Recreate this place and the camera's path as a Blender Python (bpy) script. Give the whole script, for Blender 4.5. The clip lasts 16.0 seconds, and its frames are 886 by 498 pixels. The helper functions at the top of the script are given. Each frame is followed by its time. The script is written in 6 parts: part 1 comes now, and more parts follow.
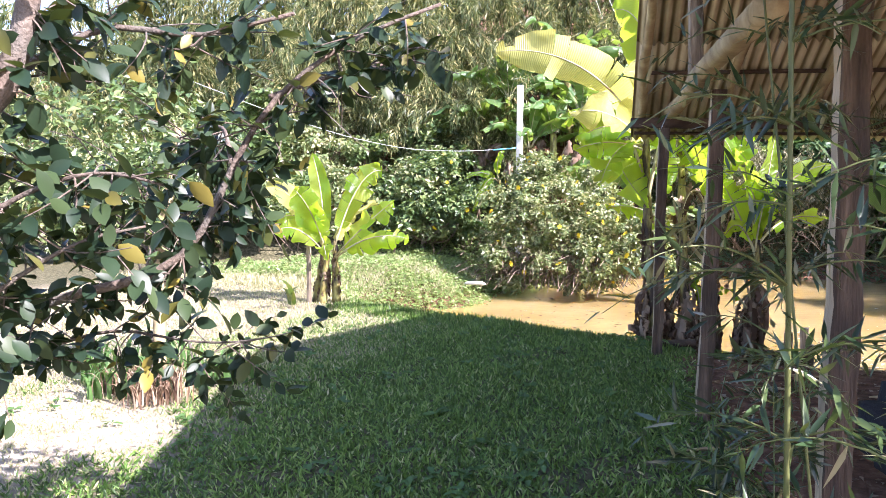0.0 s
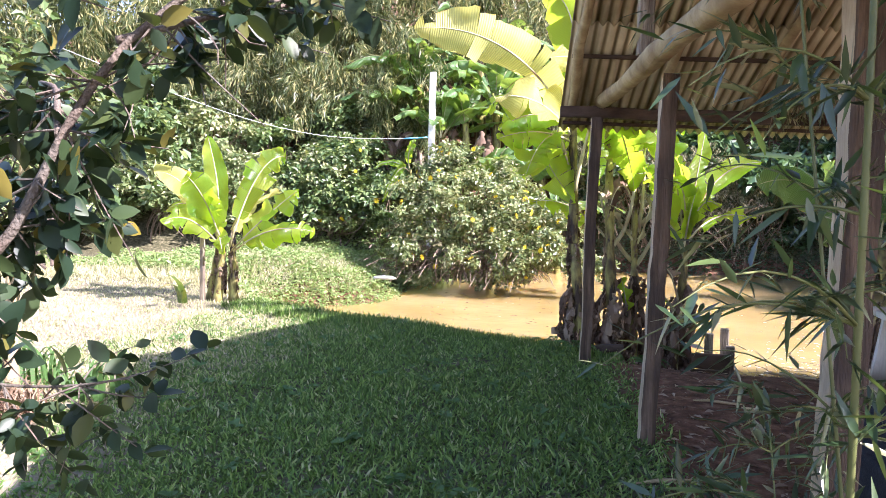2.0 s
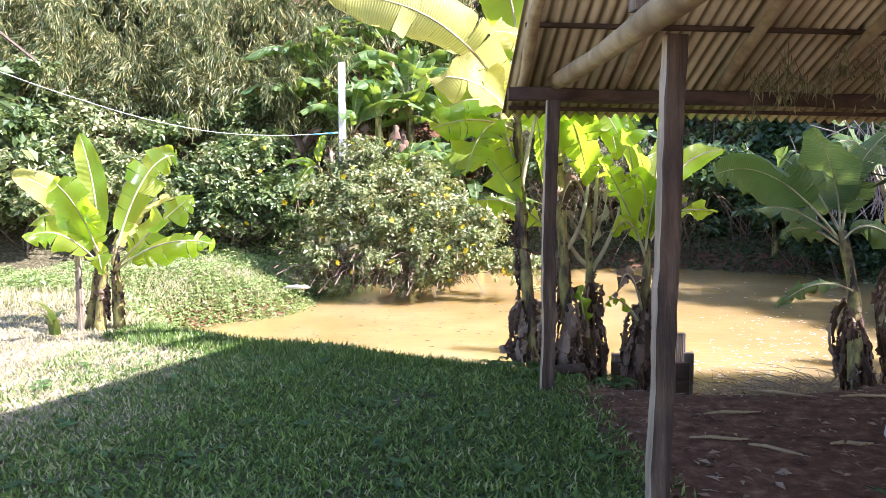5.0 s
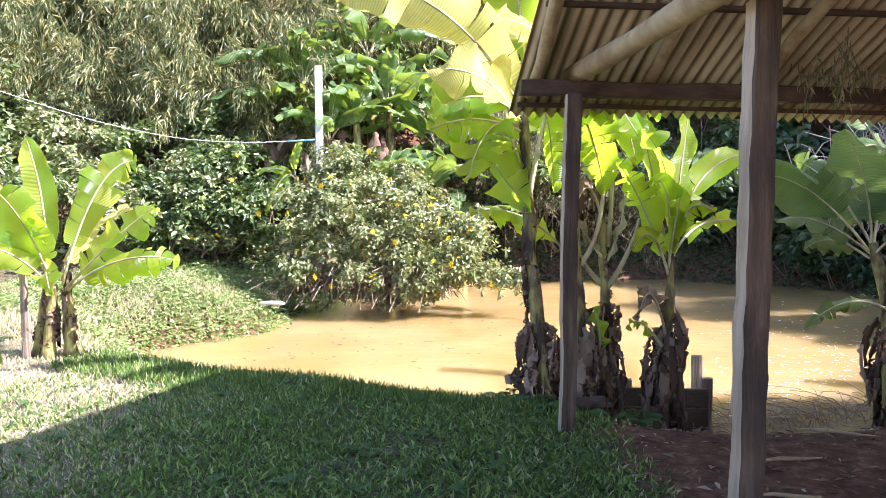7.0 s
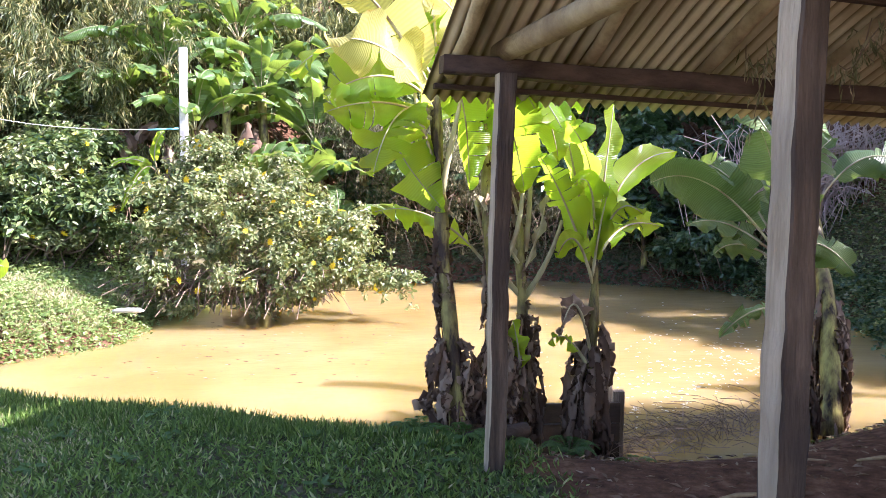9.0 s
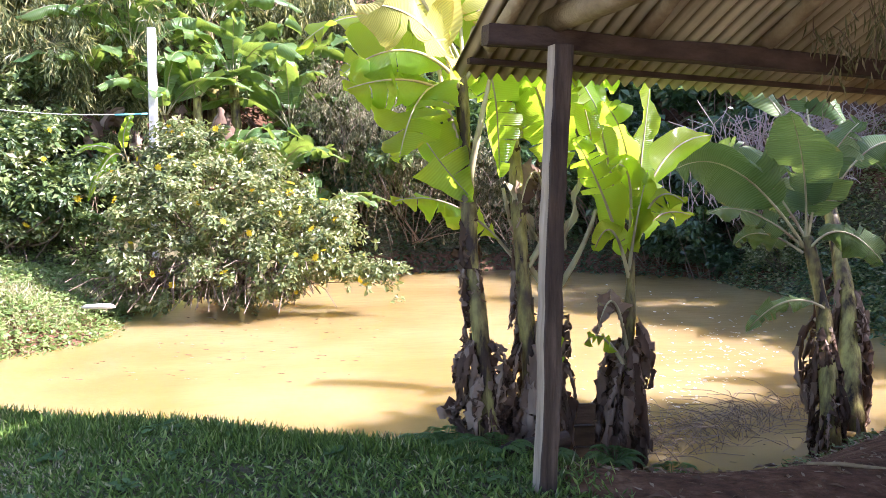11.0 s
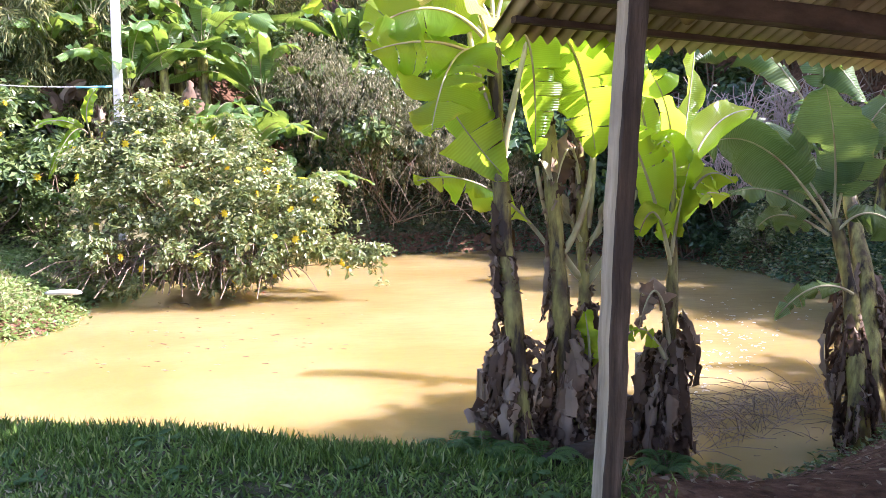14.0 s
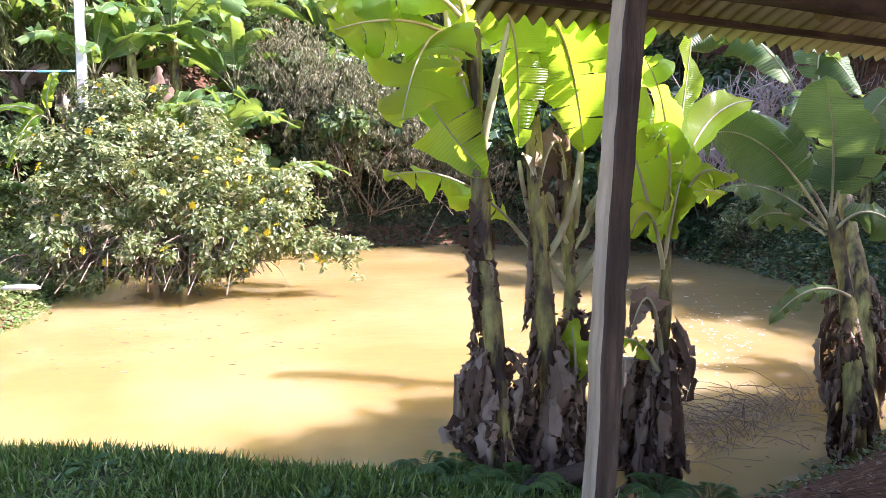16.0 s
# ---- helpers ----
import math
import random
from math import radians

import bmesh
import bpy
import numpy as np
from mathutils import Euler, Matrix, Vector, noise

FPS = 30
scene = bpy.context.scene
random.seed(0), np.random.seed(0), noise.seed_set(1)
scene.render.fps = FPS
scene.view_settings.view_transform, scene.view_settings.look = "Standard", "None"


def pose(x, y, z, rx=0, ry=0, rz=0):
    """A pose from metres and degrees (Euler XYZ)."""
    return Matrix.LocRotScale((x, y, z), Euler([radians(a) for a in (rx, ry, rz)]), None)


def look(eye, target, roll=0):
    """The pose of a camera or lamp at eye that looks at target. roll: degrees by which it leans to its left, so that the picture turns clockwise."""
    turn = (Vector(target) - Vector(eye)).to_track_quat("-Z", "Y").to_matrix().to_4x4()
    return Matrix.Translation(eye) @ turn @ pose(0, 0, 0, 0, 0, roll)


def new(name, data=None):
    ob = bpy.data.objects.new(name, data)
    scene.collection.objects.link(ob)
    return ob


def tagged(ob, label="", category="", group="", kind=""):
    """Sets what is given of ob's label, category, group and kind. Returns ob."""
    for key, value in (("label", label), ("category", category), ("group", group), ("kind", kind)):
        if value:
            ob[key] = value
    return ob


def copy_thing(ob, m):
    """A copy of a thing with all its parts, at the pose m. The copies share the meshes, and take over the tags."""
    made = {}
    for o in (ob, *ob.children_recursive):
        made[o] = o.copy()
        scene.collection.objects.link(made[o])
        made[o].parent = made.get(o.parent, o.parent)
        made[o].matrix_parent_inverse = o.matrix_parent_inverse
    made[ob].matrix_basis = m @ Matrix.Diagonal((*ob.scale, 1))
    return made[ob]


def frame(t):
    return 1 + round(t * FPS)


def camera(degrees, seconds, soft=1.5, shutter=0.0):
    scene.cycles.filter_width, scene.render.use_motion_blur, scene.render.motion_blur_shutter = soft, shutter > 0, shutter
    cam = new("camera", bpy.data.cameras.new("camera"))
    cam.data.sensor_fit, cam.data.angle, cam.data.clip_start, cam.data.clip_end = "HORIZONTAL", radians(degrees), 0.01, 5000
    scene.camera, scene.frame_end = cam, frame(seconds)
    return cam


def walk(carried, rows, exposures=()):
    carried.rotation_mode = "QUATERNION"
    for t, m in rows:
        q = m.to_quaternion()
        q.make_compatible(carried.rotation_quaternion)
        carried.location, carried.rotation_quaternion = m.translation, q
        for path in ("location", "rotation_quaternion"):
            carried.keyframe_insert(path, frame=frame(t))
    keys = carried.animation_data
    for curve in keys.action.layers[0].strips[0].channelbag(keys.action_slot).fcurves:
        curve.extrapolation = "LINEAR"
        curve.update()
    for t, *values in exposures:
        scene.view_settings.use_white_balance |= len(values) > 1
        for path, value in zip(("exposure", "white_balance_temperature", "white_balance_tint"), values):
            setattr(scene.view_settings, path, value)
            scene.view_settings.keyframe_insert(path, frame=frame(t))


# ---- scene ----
cam = camera(61.3, 16.0, soft=0.8)
PATH = [
    (0, (1.624, -1.46, 1.653), (0.669, 0.289, 1.487), -1.2),
    (0.5, (1.487, -1.226, 1.693), (0.813, 0.647, 1.506), -0.5),
    (1, (1.376, -1.105, 1.697), (0.653, 0.749, 1.501), -0.1),
    (1.5, (1.315, -0.937, 1.677), (0.584, 0.914, 1.483), -0.1),
    (2, (1.227, -0.829, 1.654), (0.5, 1.024, 1.459), 0.1),
    (2.5, (1.112, -0.678, 1.675), (0.514, 1.22, 1.476), -0.4),
    (3, (1.008, -0.49, 1.668), (0.614, 1.459, 1.452), -1.0),
    (3.5, (0.977, -0.316, 1.656), (0.553, 1.626, 1.436), -1.1),
    (4, (0.892, -0.117, 1.638), (0.444, 1.82, 1.419), -0.5),
    (4.5, (0.75, 0.072, 1.661), (0.274, 2.003, 1.449), -1.0),
    (4.7, (0.71, 0.122, 1.662), (0.212, 2.047, 1.452), -1.4),
    (6.8, (0.299, 0.887, 1.648), (-0.144, 2.829, 1.47), -1.2),
    (7, (0.273, 0.952, 1.639), (-0.158, 2.896, 1.457), -1.4),
    (7.5, (0.246, 1.182, 1.615), (-0.18, 3.127, 1.428), -1.9),
    (8, (0.202, 1.382, 1.618), (-0.211, 3.33, 1.43), -1.5),
    (8.5, (0.031, 1.591, 1.626), (-0.224, 3.565, 1.433), -0.5),
    (9, (-0.096, 1.73, 1.613), (-0.184, 3.718, 1.422), -0.3),
    (9.2, (-0.13, 1.796, 1.621), (-0.214, 3.784, 1.421), -0.6),
    (11.3, (-0.554, 2.246, 1.595), (-0.541, 4.232, 1.36), -0.4),
    (11.5, (-0.573, 2.294, 1.586), (-0.571, 4.278, 1.334), -0.4),
    (12, (-0.627, 2.462, 1.583), (-0.701, 4.443, 1.318), -0.9),
    (12.5, (-0.695, 2.56, 1.58), (-0.786, 4.54, 1.315), -0.7),
    (13, (-0.813, 2.609, 1.593), (-0.886, 4.589, 1.32), -0.5),
    (13.5, (-0.879, 2.632, 1.598), (-0.807, 4.612, 1.321), -0.1),
    (14, (-0.881, 2.695, 1.585), (-0.775, 4.672, 1.305), -0.2),
    (14.5, (-0.778, 2.833, 1.586), (-0.662, 4.808, 1.295), -0.6),
    (15, (-0.704, 2.926, 1.569), (-0.584, 4.901, 1.277), -0.5),
    (15.5, (-0.731, 3.027, 1.569), (-0.607, 4.999, 1.262), -0.1),
    (16, (-0.819, 3.098, 1.593), (-0.661, 5.068, 1.287), 0.3),
]
EXPOSURE = [(0, 2.12, 6000, 29), (16, 2.2, 6000, 33)]
walk(cam, [(t, look(eye, target, roll)) for t, eye, target, roll in PATH], EXPOSURE)

# ---------------------------------------------------------------- light
SUN_TO = Vector((1.2, -0.15, 1.0)).normalized()
world = bpy.data.worlds.new("world")
scene.world = world
world.use_nodes = True
wn, wl = world.node_tree.nodes, world.node_tree.links
sky = wn.new("ShaderNodeTexSky")
sky.sky_type = "NISHITA"
sky.sun_disc = False
sky.sun_elevation = math.asin(SUN_TO.z)
sky.sun_rotation = math.atan2(SUN_TO.x, SUN_TO.y)
wn["Background"].inputs["Strength"].default_value = 0.115
wl.new(sky.outputs[0], wn["Background"].inputs["Color"])
sun = new("sun", bpy.data.lights.new("sun", "SUN"))
sun.data.energy = 5.0
sun.data.angle = radians(0.6)
sun.data.color = (1.0, 0.955, 0.89)
sun.matrix_world = look(SUN_TO * 50, (0, 0, 0))

# ---------------------------------------------------------------- materials
def nodes_of(name):
    m = bpy.data.materials.new(name)
    m.use_nodes = True
    return m, m.node_tree.nodes, m.node_tree.links


def ramp(n, stops):
    r = n.new("ShaderNodeValToRGB")
    e = r.color_ramp.elements
    while len(e) < len(stops):
        e.new(0.5)
    for k, (p, c) in zip(e, stops):
        k.position, k.color = p, (*c, 1)
    return r


def surface(name, stops, scale=6.0, rough=0.8, bump=0.3, stretch=(1, 1, 1), stain=None, stain_scale=1.2, metallic=0.0, spec=0.3,
            vary=0.15, fine=6.0):
    """A solid surface: grain noise through a ramp, stains at a larger scale, fine relief, a shade of its own for each object."""
    m, n, l = nodes_of(name)
    b = n["Principled BSDF"]
    tc = n.new("ShaderNodeTexCoord")
    mp = n.new("ShaderNodeMapping")
    mp.inputs["Scale"].default_value = stretch
    l.new(tc.outputs["Object"], mp.inputs["Vector"])
    g = n.new("ShaderNodeTexNoise")
    g.inputs["Scale"].default_value, g.inputs["Detail"].default_value, g.inputs["Roughness"].default_value = scale, 8, 0.65
    l.new(mp.outputs[0], g.inputs["Vector"])
    r = ramp(n, stops)
    l.new(g.outputs["Fac"], r.inputs[0])
    col = r.outputs[0]
    if stain:
        s = n.new("ShaderNodeTexNoise")
        s.inputs["Scale"].default_value, s.inputs["Detail"].default_value = stain_scale, 5
        l.new(tc.outputs["Object"], s.inputs["Vector"])
        sr = ramp(n, [(0.45, (0, 0, 0)), (0.68, (1, 1, 1))])
        l.new(s.outputs["Fac"], sr.inputs[0])
        mx = n.new("ShaderNodeMixRGB")
        mx.inputs[2].default_value = (*stain, 1)
        l.new(sr.outputs[0], mx.inputs[0])
        l.new(col, mx.inputs[1])
        col = mx.outputs[0]
    if vary:
        oi = n.new("ShaderNodeObjectInfo")
        mr = n.new("ShaderNodeMapRange")
        mr.inputs["To Min"].default_value, mr.inputs["To Max"].default_value = 1 - vary, 1 + vary
        l.new(oi.outputs["Random"], mr.inputs["Value"])
        hs = n.new("ShaderNodeHueSaturation")
        l.new(mr.outputs[0], hs.inputs["Value"])
        l.new(col, hs.inputs["Color"])
        col = hs.outputs[0]
    l.new(col, b.inputs["Base Color"])
    b.inputs["Roughness"].default_value, b.inputs["Metallic"].default_value = rough, metallic
    b.inputs["Specular IOR Level"].default_value = spec
    if bump:
        f = n.new("ShaderNodeTexNoise")
        f.inputs["Scale"].default_value, f.inputs["Detail"].default_value = scale * fine, 6
        l.new(mp.outputs[0], f.inputs["Vector"])
        ad = n.new("ShaderNodeMath")
        l.new(f.outputs["Fac"], ad.inputs[0])
        l.new(g.outputs["Fac"], ad.inputs[1])
        bp = n.new("ShaderNodeBump")
        bp.inputs["Strength"].default_value, bp.inputs["Distance"].default_value = bump, 0.02
        l.new(ad.outputs[0], bp.inputs["Height"])
        l.new(bp.outputs[0], b.inputs["Normal"])
    return m


def foliage(name, stops, through_col, amount=0.4, rough=0.5, spec=0.3, veins=0.0, patch=None, margin=None):
    """Leaves: a shade of its own for each leaf, light passing through the blade, pleated veins where uv runs along the blade."""
    m, n, l = nodes_of(name)
    b, out = n["Principled BSDF"], n["Material Output"]
    geo = n.new("ShaderNodeNewGeometry")
    oi = n.new("ShaderNodeObjectInfo")
    add = n.new("ShaderNodeMath")
    l.new(geo.outputs["Random Per Island"], add.inputs[0])
    l.new(oi.outputs["Random"], add.inputs[1])
    wr = n.new("ShaderNodeMath")
    wr.operation = "FRACT"
    l.new(add.outputs[0], wr.inputs[0])
    r = ramp(n, stops)
    l.new(wr.outputs[0], r.inputs[0])
    tc = n.new("ShaderNodeTexCoord")
    no = n.new("ShaderNodeTexNoise")
    no.inputs["Scale"].default_value, no.inputs["Detail"].default_value = 7.0, 5
    l.new(tc.outputs["Object"], no.inputs["Vector"])
    mr = n.new("ShaderNodeMapRange")
    mr.inputs["To Min"].default_value, mr.inputs["To Max"].default_value = 0.7, 1.3
    l.new(no.outputs["Fac"], mr.inputs["Value"])
    hs = n.new("ShaderNodeHueSaturation")
    l.new(mr.outputs[0], hs.inputs["Value"])
    l.new(r.outputs[0], hs.inputs["Color"])
    col = hs.outputs[0]
    if patch:
        pn = n.new("ShaderNodeTexNoise")
        pn.inputs["Scale"].default_value, pn.inputs["Detail"].default_value = 2.4, 6
        l.new(tc.outputs["Object"], pn.inputs["Vector"])
        pr = ramp(n, [(0.56, (0, 0, 0)), (0.66, (1, 1, 1))])
        l.new(pn.outputs["Fac"], pr.inputs[0])
        mx = n.new("ShaderNodeMixRGB")
        mx.inputs[2].default_value = (*patch, 1)
        l.new(pr.outputs[0], mx.inputs[0])
        l.new(col, mx.inputs[1])
        col = mx.outputs[0]
    if veins:
        uv = n.new("ShaderNodeUVMap")
        wv = n.new("ShaderNodeTexWave")
        wv.bands_direction = "X"
        wv.inputs["Scale"].default_value, wv.inputs["Distortion"].default_value = veins, 0.4
        l.new(uv.outputs[0], wv.inputs["Vector"])
        bp = n.new("ShaderNodeBump")
        bp.inputs["Strength"].default_value, bp.inputs["Distance"].default_value = 0.6, 0.012
        l.new(wv.outputs["Fac"], bp.inputs["Height"])
        l.new(bp.outputs[0], b.inputs["Normal"])
        vm = n.new("ShaderNodeMapRange")
        vm.inputs["To Min"].default_value, vm.inputs["To Max"].default_value = 0.74, 1.12
        l.new(wv.outputs["Fac"], vm.inputs["Value"])
        h2 = n.new("ShaderNodeHueSaturation")
        l.new(vm.outputs[0], h2.inputs["Value"])
        l.new(col, h2.inputs["Color"])
        col = h2.outputs[0]
    if margin:
        sp, dv, ab, ad = n.new("ShaderNodeSeparateXYZ"), n.new("ShaderNodeMath"), n.new("ShaderNodeMath"), n.new("ShaderNodeMath")
        dv.operation, ab.operation, ad.operation = "SUBTRACT", "ABSOLUTE", "MULTIPLY_ADD"
        l.new(uv.outputs[0], sp.inputs[0])
        l.new(sp.outputs[1], dv.inputs[0])
        dv.inputs[1].default_value = 0.5
        l.new(dv.outputs[0], ab.inputs[0])
        l.new(no.outputs["Fac"], ad.inputs[0])
        ad.inputs[1].default_value = 0.35
        l.new(ab.outputs[0], ad.inputs[2])
        er = ramp(n, [(0.66, (0, 0, 0)), (0.72, (1, 1, 1))])
        l.new(ad.outputs[0], er.inputs[0])
        em = n.new("ShaderNodeMixRGB")
        em.inputs[2].default_value = (*margin, 1)
        l.new(er.outputs[0], em.inputs[0])
        l.new(col, em.inputs[1])
        col = em.outputs[0]
    l.new(col, b.inputs["Base Color"])
    b.inputs["Roughness"].default_value = rough
    b.inputs["Specular IOR Level"].default_value = spec
    tr = n.new("ShaderNodeBsdfTranslucent")
    tm = n.new("ShaderNodeMixRGB")
    tm.blend_type = "MIX"
    tm.inputs[0].default_value = 0.66
    tm.inputs[2].default_value = (*through_col, 1)
    l.new(col, tm.inputs[1])
    l.new(tm.outputs[0], tr.inputs["Color"])
    ms = n.new("ShaderNodeMixShader")
    ms.inputs[0].default_value = amount
    l.new(b.outputs[0], ms.inputs[1])
    l.new(tr.outputs[0], ms.inputs[2])
    l.new(ms.outputs[0], out.inputs["Surface"])
    return m


M = {}
M["timber"] = surface("weathered_timber", [(0.32, (0.05, 0.037, 0.027)), (0.48, (0.20, 0.16, 0.115)), (0.68, (0.42, 0.35, 0.26))], 16, 0.85, 0.9,
                      (1, 1, 0.07), (0.11, 0.09, 0.075), 2.0)
M["dark_timber"] = surface("dark_beam_timber", [(0.3, (0.035, 0.022, 0.016)), (0.7, (0.13, 0.085, 0.06))], 9, 0.8, 0.5, (0.25, 1, 1), (0.05, 0.03, 0.02), 2)
# post timber twice: pale for the face lit by the lawn, dark elsewhere
M["lit_post_face"] = surface("lawn_lit_post_face", [(0.3, (0.22, 0.165, 0.105)), (0.5, (0.46, 0.37, 0.255)), (0.7, (0.62, 0.52, 0.38))], 16, 0.85, 0.7, (1, 1, 0.07), (0.34, 0.28, 0.21), 2.0)
M["dark_post_timber"] = surface("dark_weathered_post_timber", [(0.3, (0.028, 0.018, 0.012)), (0.5, (0.10, 0.069, 0.048)), (0.72, (0.22, 0.16, 0.115))], 16, 0.85, 0.9,
                         (1, 1, 0.07), (0.045, 0.034, 0.028), 2.0)
M["pale_log"] = surface("peeled_log", [(0.25, (0.20, 0.145, 0.075)), (0.5, (0.40, 0.31, 0.17)), (0.8, (0.52, 0.43, 0.26))], 8, 0.75, 0.4, (1, 1, 1), (0.22, 0.15, 0.08), 3)
M["roof_sheet"] = surface("fibre_sheet", [(0.3, (0.56, 0.48, 0.31)), (0.7, (0.74, 0.66, 0.46))], 2.5, 0.8, 0.25, (1, 1, 1), (0.38, 0.29, 0.17), 1.5, vary=0.1)


def grooved(m):
    """Darker lines along the grooves of the corrugated sheets."""
    n, l = m.node_tree.nodes, m.node_tree.links
    bs = n["Principled BSDF"]
    old = bs.inputs["Base Color"].links[0].from_socket
    tc, sp = n.new("ShaderNodeTexCoord"), n.new("ShaderNodeSeparateXYZ")
    l.new(tc.outputs["Object"], sp.inputs[0])
    def math_node(op, a, c):
        k = n.new("ShaderNodeMath")
        k.operation = op
        for i, val in enumerate((a, c)):
            if isinstance(val, (int, float)):
                k.inputs[i].default_value = val
            else:
                l.new(val, k.inputs[i])
        return k.outputs[0]
    u = math_node("ADD", math_node("MULTIPLY", sp.outputs[0], 0.959), math_node("MULTIPLY", sp.outputs[1], 0.282))
    w = math_node("SINE", math_node("MULTIPLY", u, 2 * math.pi / 0.086), 0.0)
    r = ramp(n, [(0.55, (0, 0, 0)), (0.98, (1, 1, 1))])
    l.new(math_node("ADD", math_node("MULTIPLY", w, 0.5), 0.5), r.inputs[0])
    mx = n.new("ShaderNodeMixRGB")
    mx.blend_type = "MULTIPLY"
    mx.inputs[2].default_value = (0.42, 0.37, 0.30, 1)
    l.new(r.outputs[0], mx.inputs[0])
    l.new(old, mx.inputs[1])
    l.new(mx.outputs[0], bs.inputs["Base Color"])


grooved(M["roof_sheet"])
M["white_paint"] = surface("worn_white_paint", [(0.3, (0.42, 0.40, 0.36)), (0.6, (0.62, 0.60, 0.55))], 6, 0.7, 0.3, (1, 1, 0.3), (0.3, 0.26, 0.2), 3)
M["concrete"] = surface("pale_concrete", [(0.3, (0.50, 0.48, 0.45)), (0.7, (0.72, 0.70, 0.67))], 10, 0.9, 0.3, (1, 1, 1), (0.4, 0.37, 0.33), 2)
M["bark"] = surface("grey_brown_bark", [(0.3, (0.06, 0.045, 0.035)), (0.7, (0.20, 0.155, 0.12))], 14, 0.9, 0.6, (1, 1, 1), (0.13, 0.12, 0.10), 5)
M["twig"] = surface("dry_twig", [(0.3, (0.13, 0.09, 0.06)), (0.7, (0.30, 0.23, 0.17))], 12, 0.9, 0.2)
M["culm"] = surface("bamboo_culm", [(0.3, (0.06, 0.08, 0.025)), (0.7, (0.16, 0.17, 0.06))], 8, 0.4, 0.1, (1, 1, 0.3))
M["pseudostem"] = surface("banana_stem", [(0.40, (0.022, 0.014, 0.010)), (0.47, (0.17, 0.14, 0.045)), (0.62, (0.40, 0.37, 0.11))], 9, 0.45, 0.4, (1, 1, 0.22),
                          (0.05, 0.03, 0.02), 3.5)
M["petiole"] = surface("banana_leaf_stalk", [(0.3, (0.32, 0.31, 0.15)), (0.7, (0.56, 0.53, 0.34))], 6, 0.45, 0.1, (1, 1, 0.3), (0.25, 0.17, 0.10), 4)
M["dead_leaf"] = foliage("dead_banana_leaf", [(0.0, (0.05, 0.03, 0.02)), (0.5, (0.17, 0.11, 0.075)), (1.0, (0.38, 0.29, 0.21))], (0.30, 0.17, 0.08), 0.2, 0.7, 0.2)
M["banana"] = foliage("banana_leaf", [(0.0, (0.03, 0.11, 0.02)), (0.4, (0.10, 0.25, 0.04)), (0.75, (0.20, 0.36, 0.06)), (1.0, (0.40, 0.46, 0.10))], (0.74, 0.98, 0.04), 0.72, 0.26, 0.75, 30, margin=(0.46, 0.34, 0.08))
M["banana_yellow"] = foliage("ageing_banana_leaf", [(0.0, (0.46, 0.48, 0.14)), (1.0, (0.62, 0.58, 0.20))], (0.95, 0.88, 0.20), 0.5, 0.42, 0.35, 26, (0.42, 0.36, 0.07), (0.40, 0.20, 0.04))
M["banana_grove"] = foliage("grove_banana_leaf", [(0.0, (0.05, 0.13, 0.04)), (1.0, (0.16, 0.27, 0.08))], (0.42, 0.58, 0.06), 0.4, 0.34, 0.6, 22)
# darker leaf, with the corner pair's shade put into its colour
M["banana_shaded"] = foliage("shaded_banana_leaf", [(0.0, (0.05, 0.12, 0.04)), (1.0, (0.13, 0.21, 0.07))], (0.30, 0.44, 0.06), 0.35, 0.38, 0.5, 22, margin=(0.36, 0.26, 0.08))
M["tree_leaf"] = foliage("glossy_tree_leaf", [(0.0, (0.012, 0.026, 0.014)), (0.6, (0.022, 0.042, 0.020)), (0.93, (0.045, 0.07, 0.025)), (1.0, (0.22, 0.17, 0.03))], (0.14, 0.18, 0.02), 0.16,
                         0.42, 0.3)
M["bamboo_leaf"] = foliage("bamboo_leaf", [(0.0, (0.015, 0.03, 0.015)), (0.55, (0.03, 0.06, 0.024)), (0.88, (0.08, 0.12, 0.04)), (1.0, (0.26, 0.23, 0.14))], (0.16, 0.24, 0.03), 0.16, 0.3, 0.6)
M["shrub_leaf"] = foliage("shrub_leaf", [(0.0, (0.035, 0.07, 0.025)), (0.6, (0.10, 0.16, 0.055)), (1.0, (0.26, 0.31, 0.12))], (0.30, 0.42, 0.05), 0.26, 0.36, 0.6)
M["pale_shrub_leaf"] = foliage("pale_shrub_leaf", [(0.0, (0.05, 0.085, 0.03)), (0.5, (0.17, 0.23, 0.09)), (0.8, (0.34, 0.37, 0.18)), (1.0, (0.52, 0.47, 0.28))], (0.42, 0.46, 0.08), 0.28, 0.4, 0.5)
M["dark_shrub_leaf"] = foliage("dark_shrub_leaf", [(0.0, (0.022, 0.055, 0.022)), (0.6, (0.05, 0.105, 0.04)), (1.0, (0.11, 0.18, 0.07))], (0.16, 0.28, 0.05), 0.25, 0.32, 0.7)
M["feather_leaf"] = foliage("feathery_far_leaf", [(0.0, (0.03, 0.055, 0.022)), (0.6, (0.10, 0.13, 0.05)), (1.0, (0.42, 0.38, 0.17))], (0.38, 0.40, 0.08), 0.3, 0.45, 0.4)
M["vine"] = foliage("hanging_vine_leaf", [(0.0, (0.06, 0.07, 0.035)), (0.6, (0.19, 0.20, 0.105)), (1.0, (0.42, 0.37, 0.24))], (0.36, 0.34, 0.12), 0.25, 0.6, 0.25)
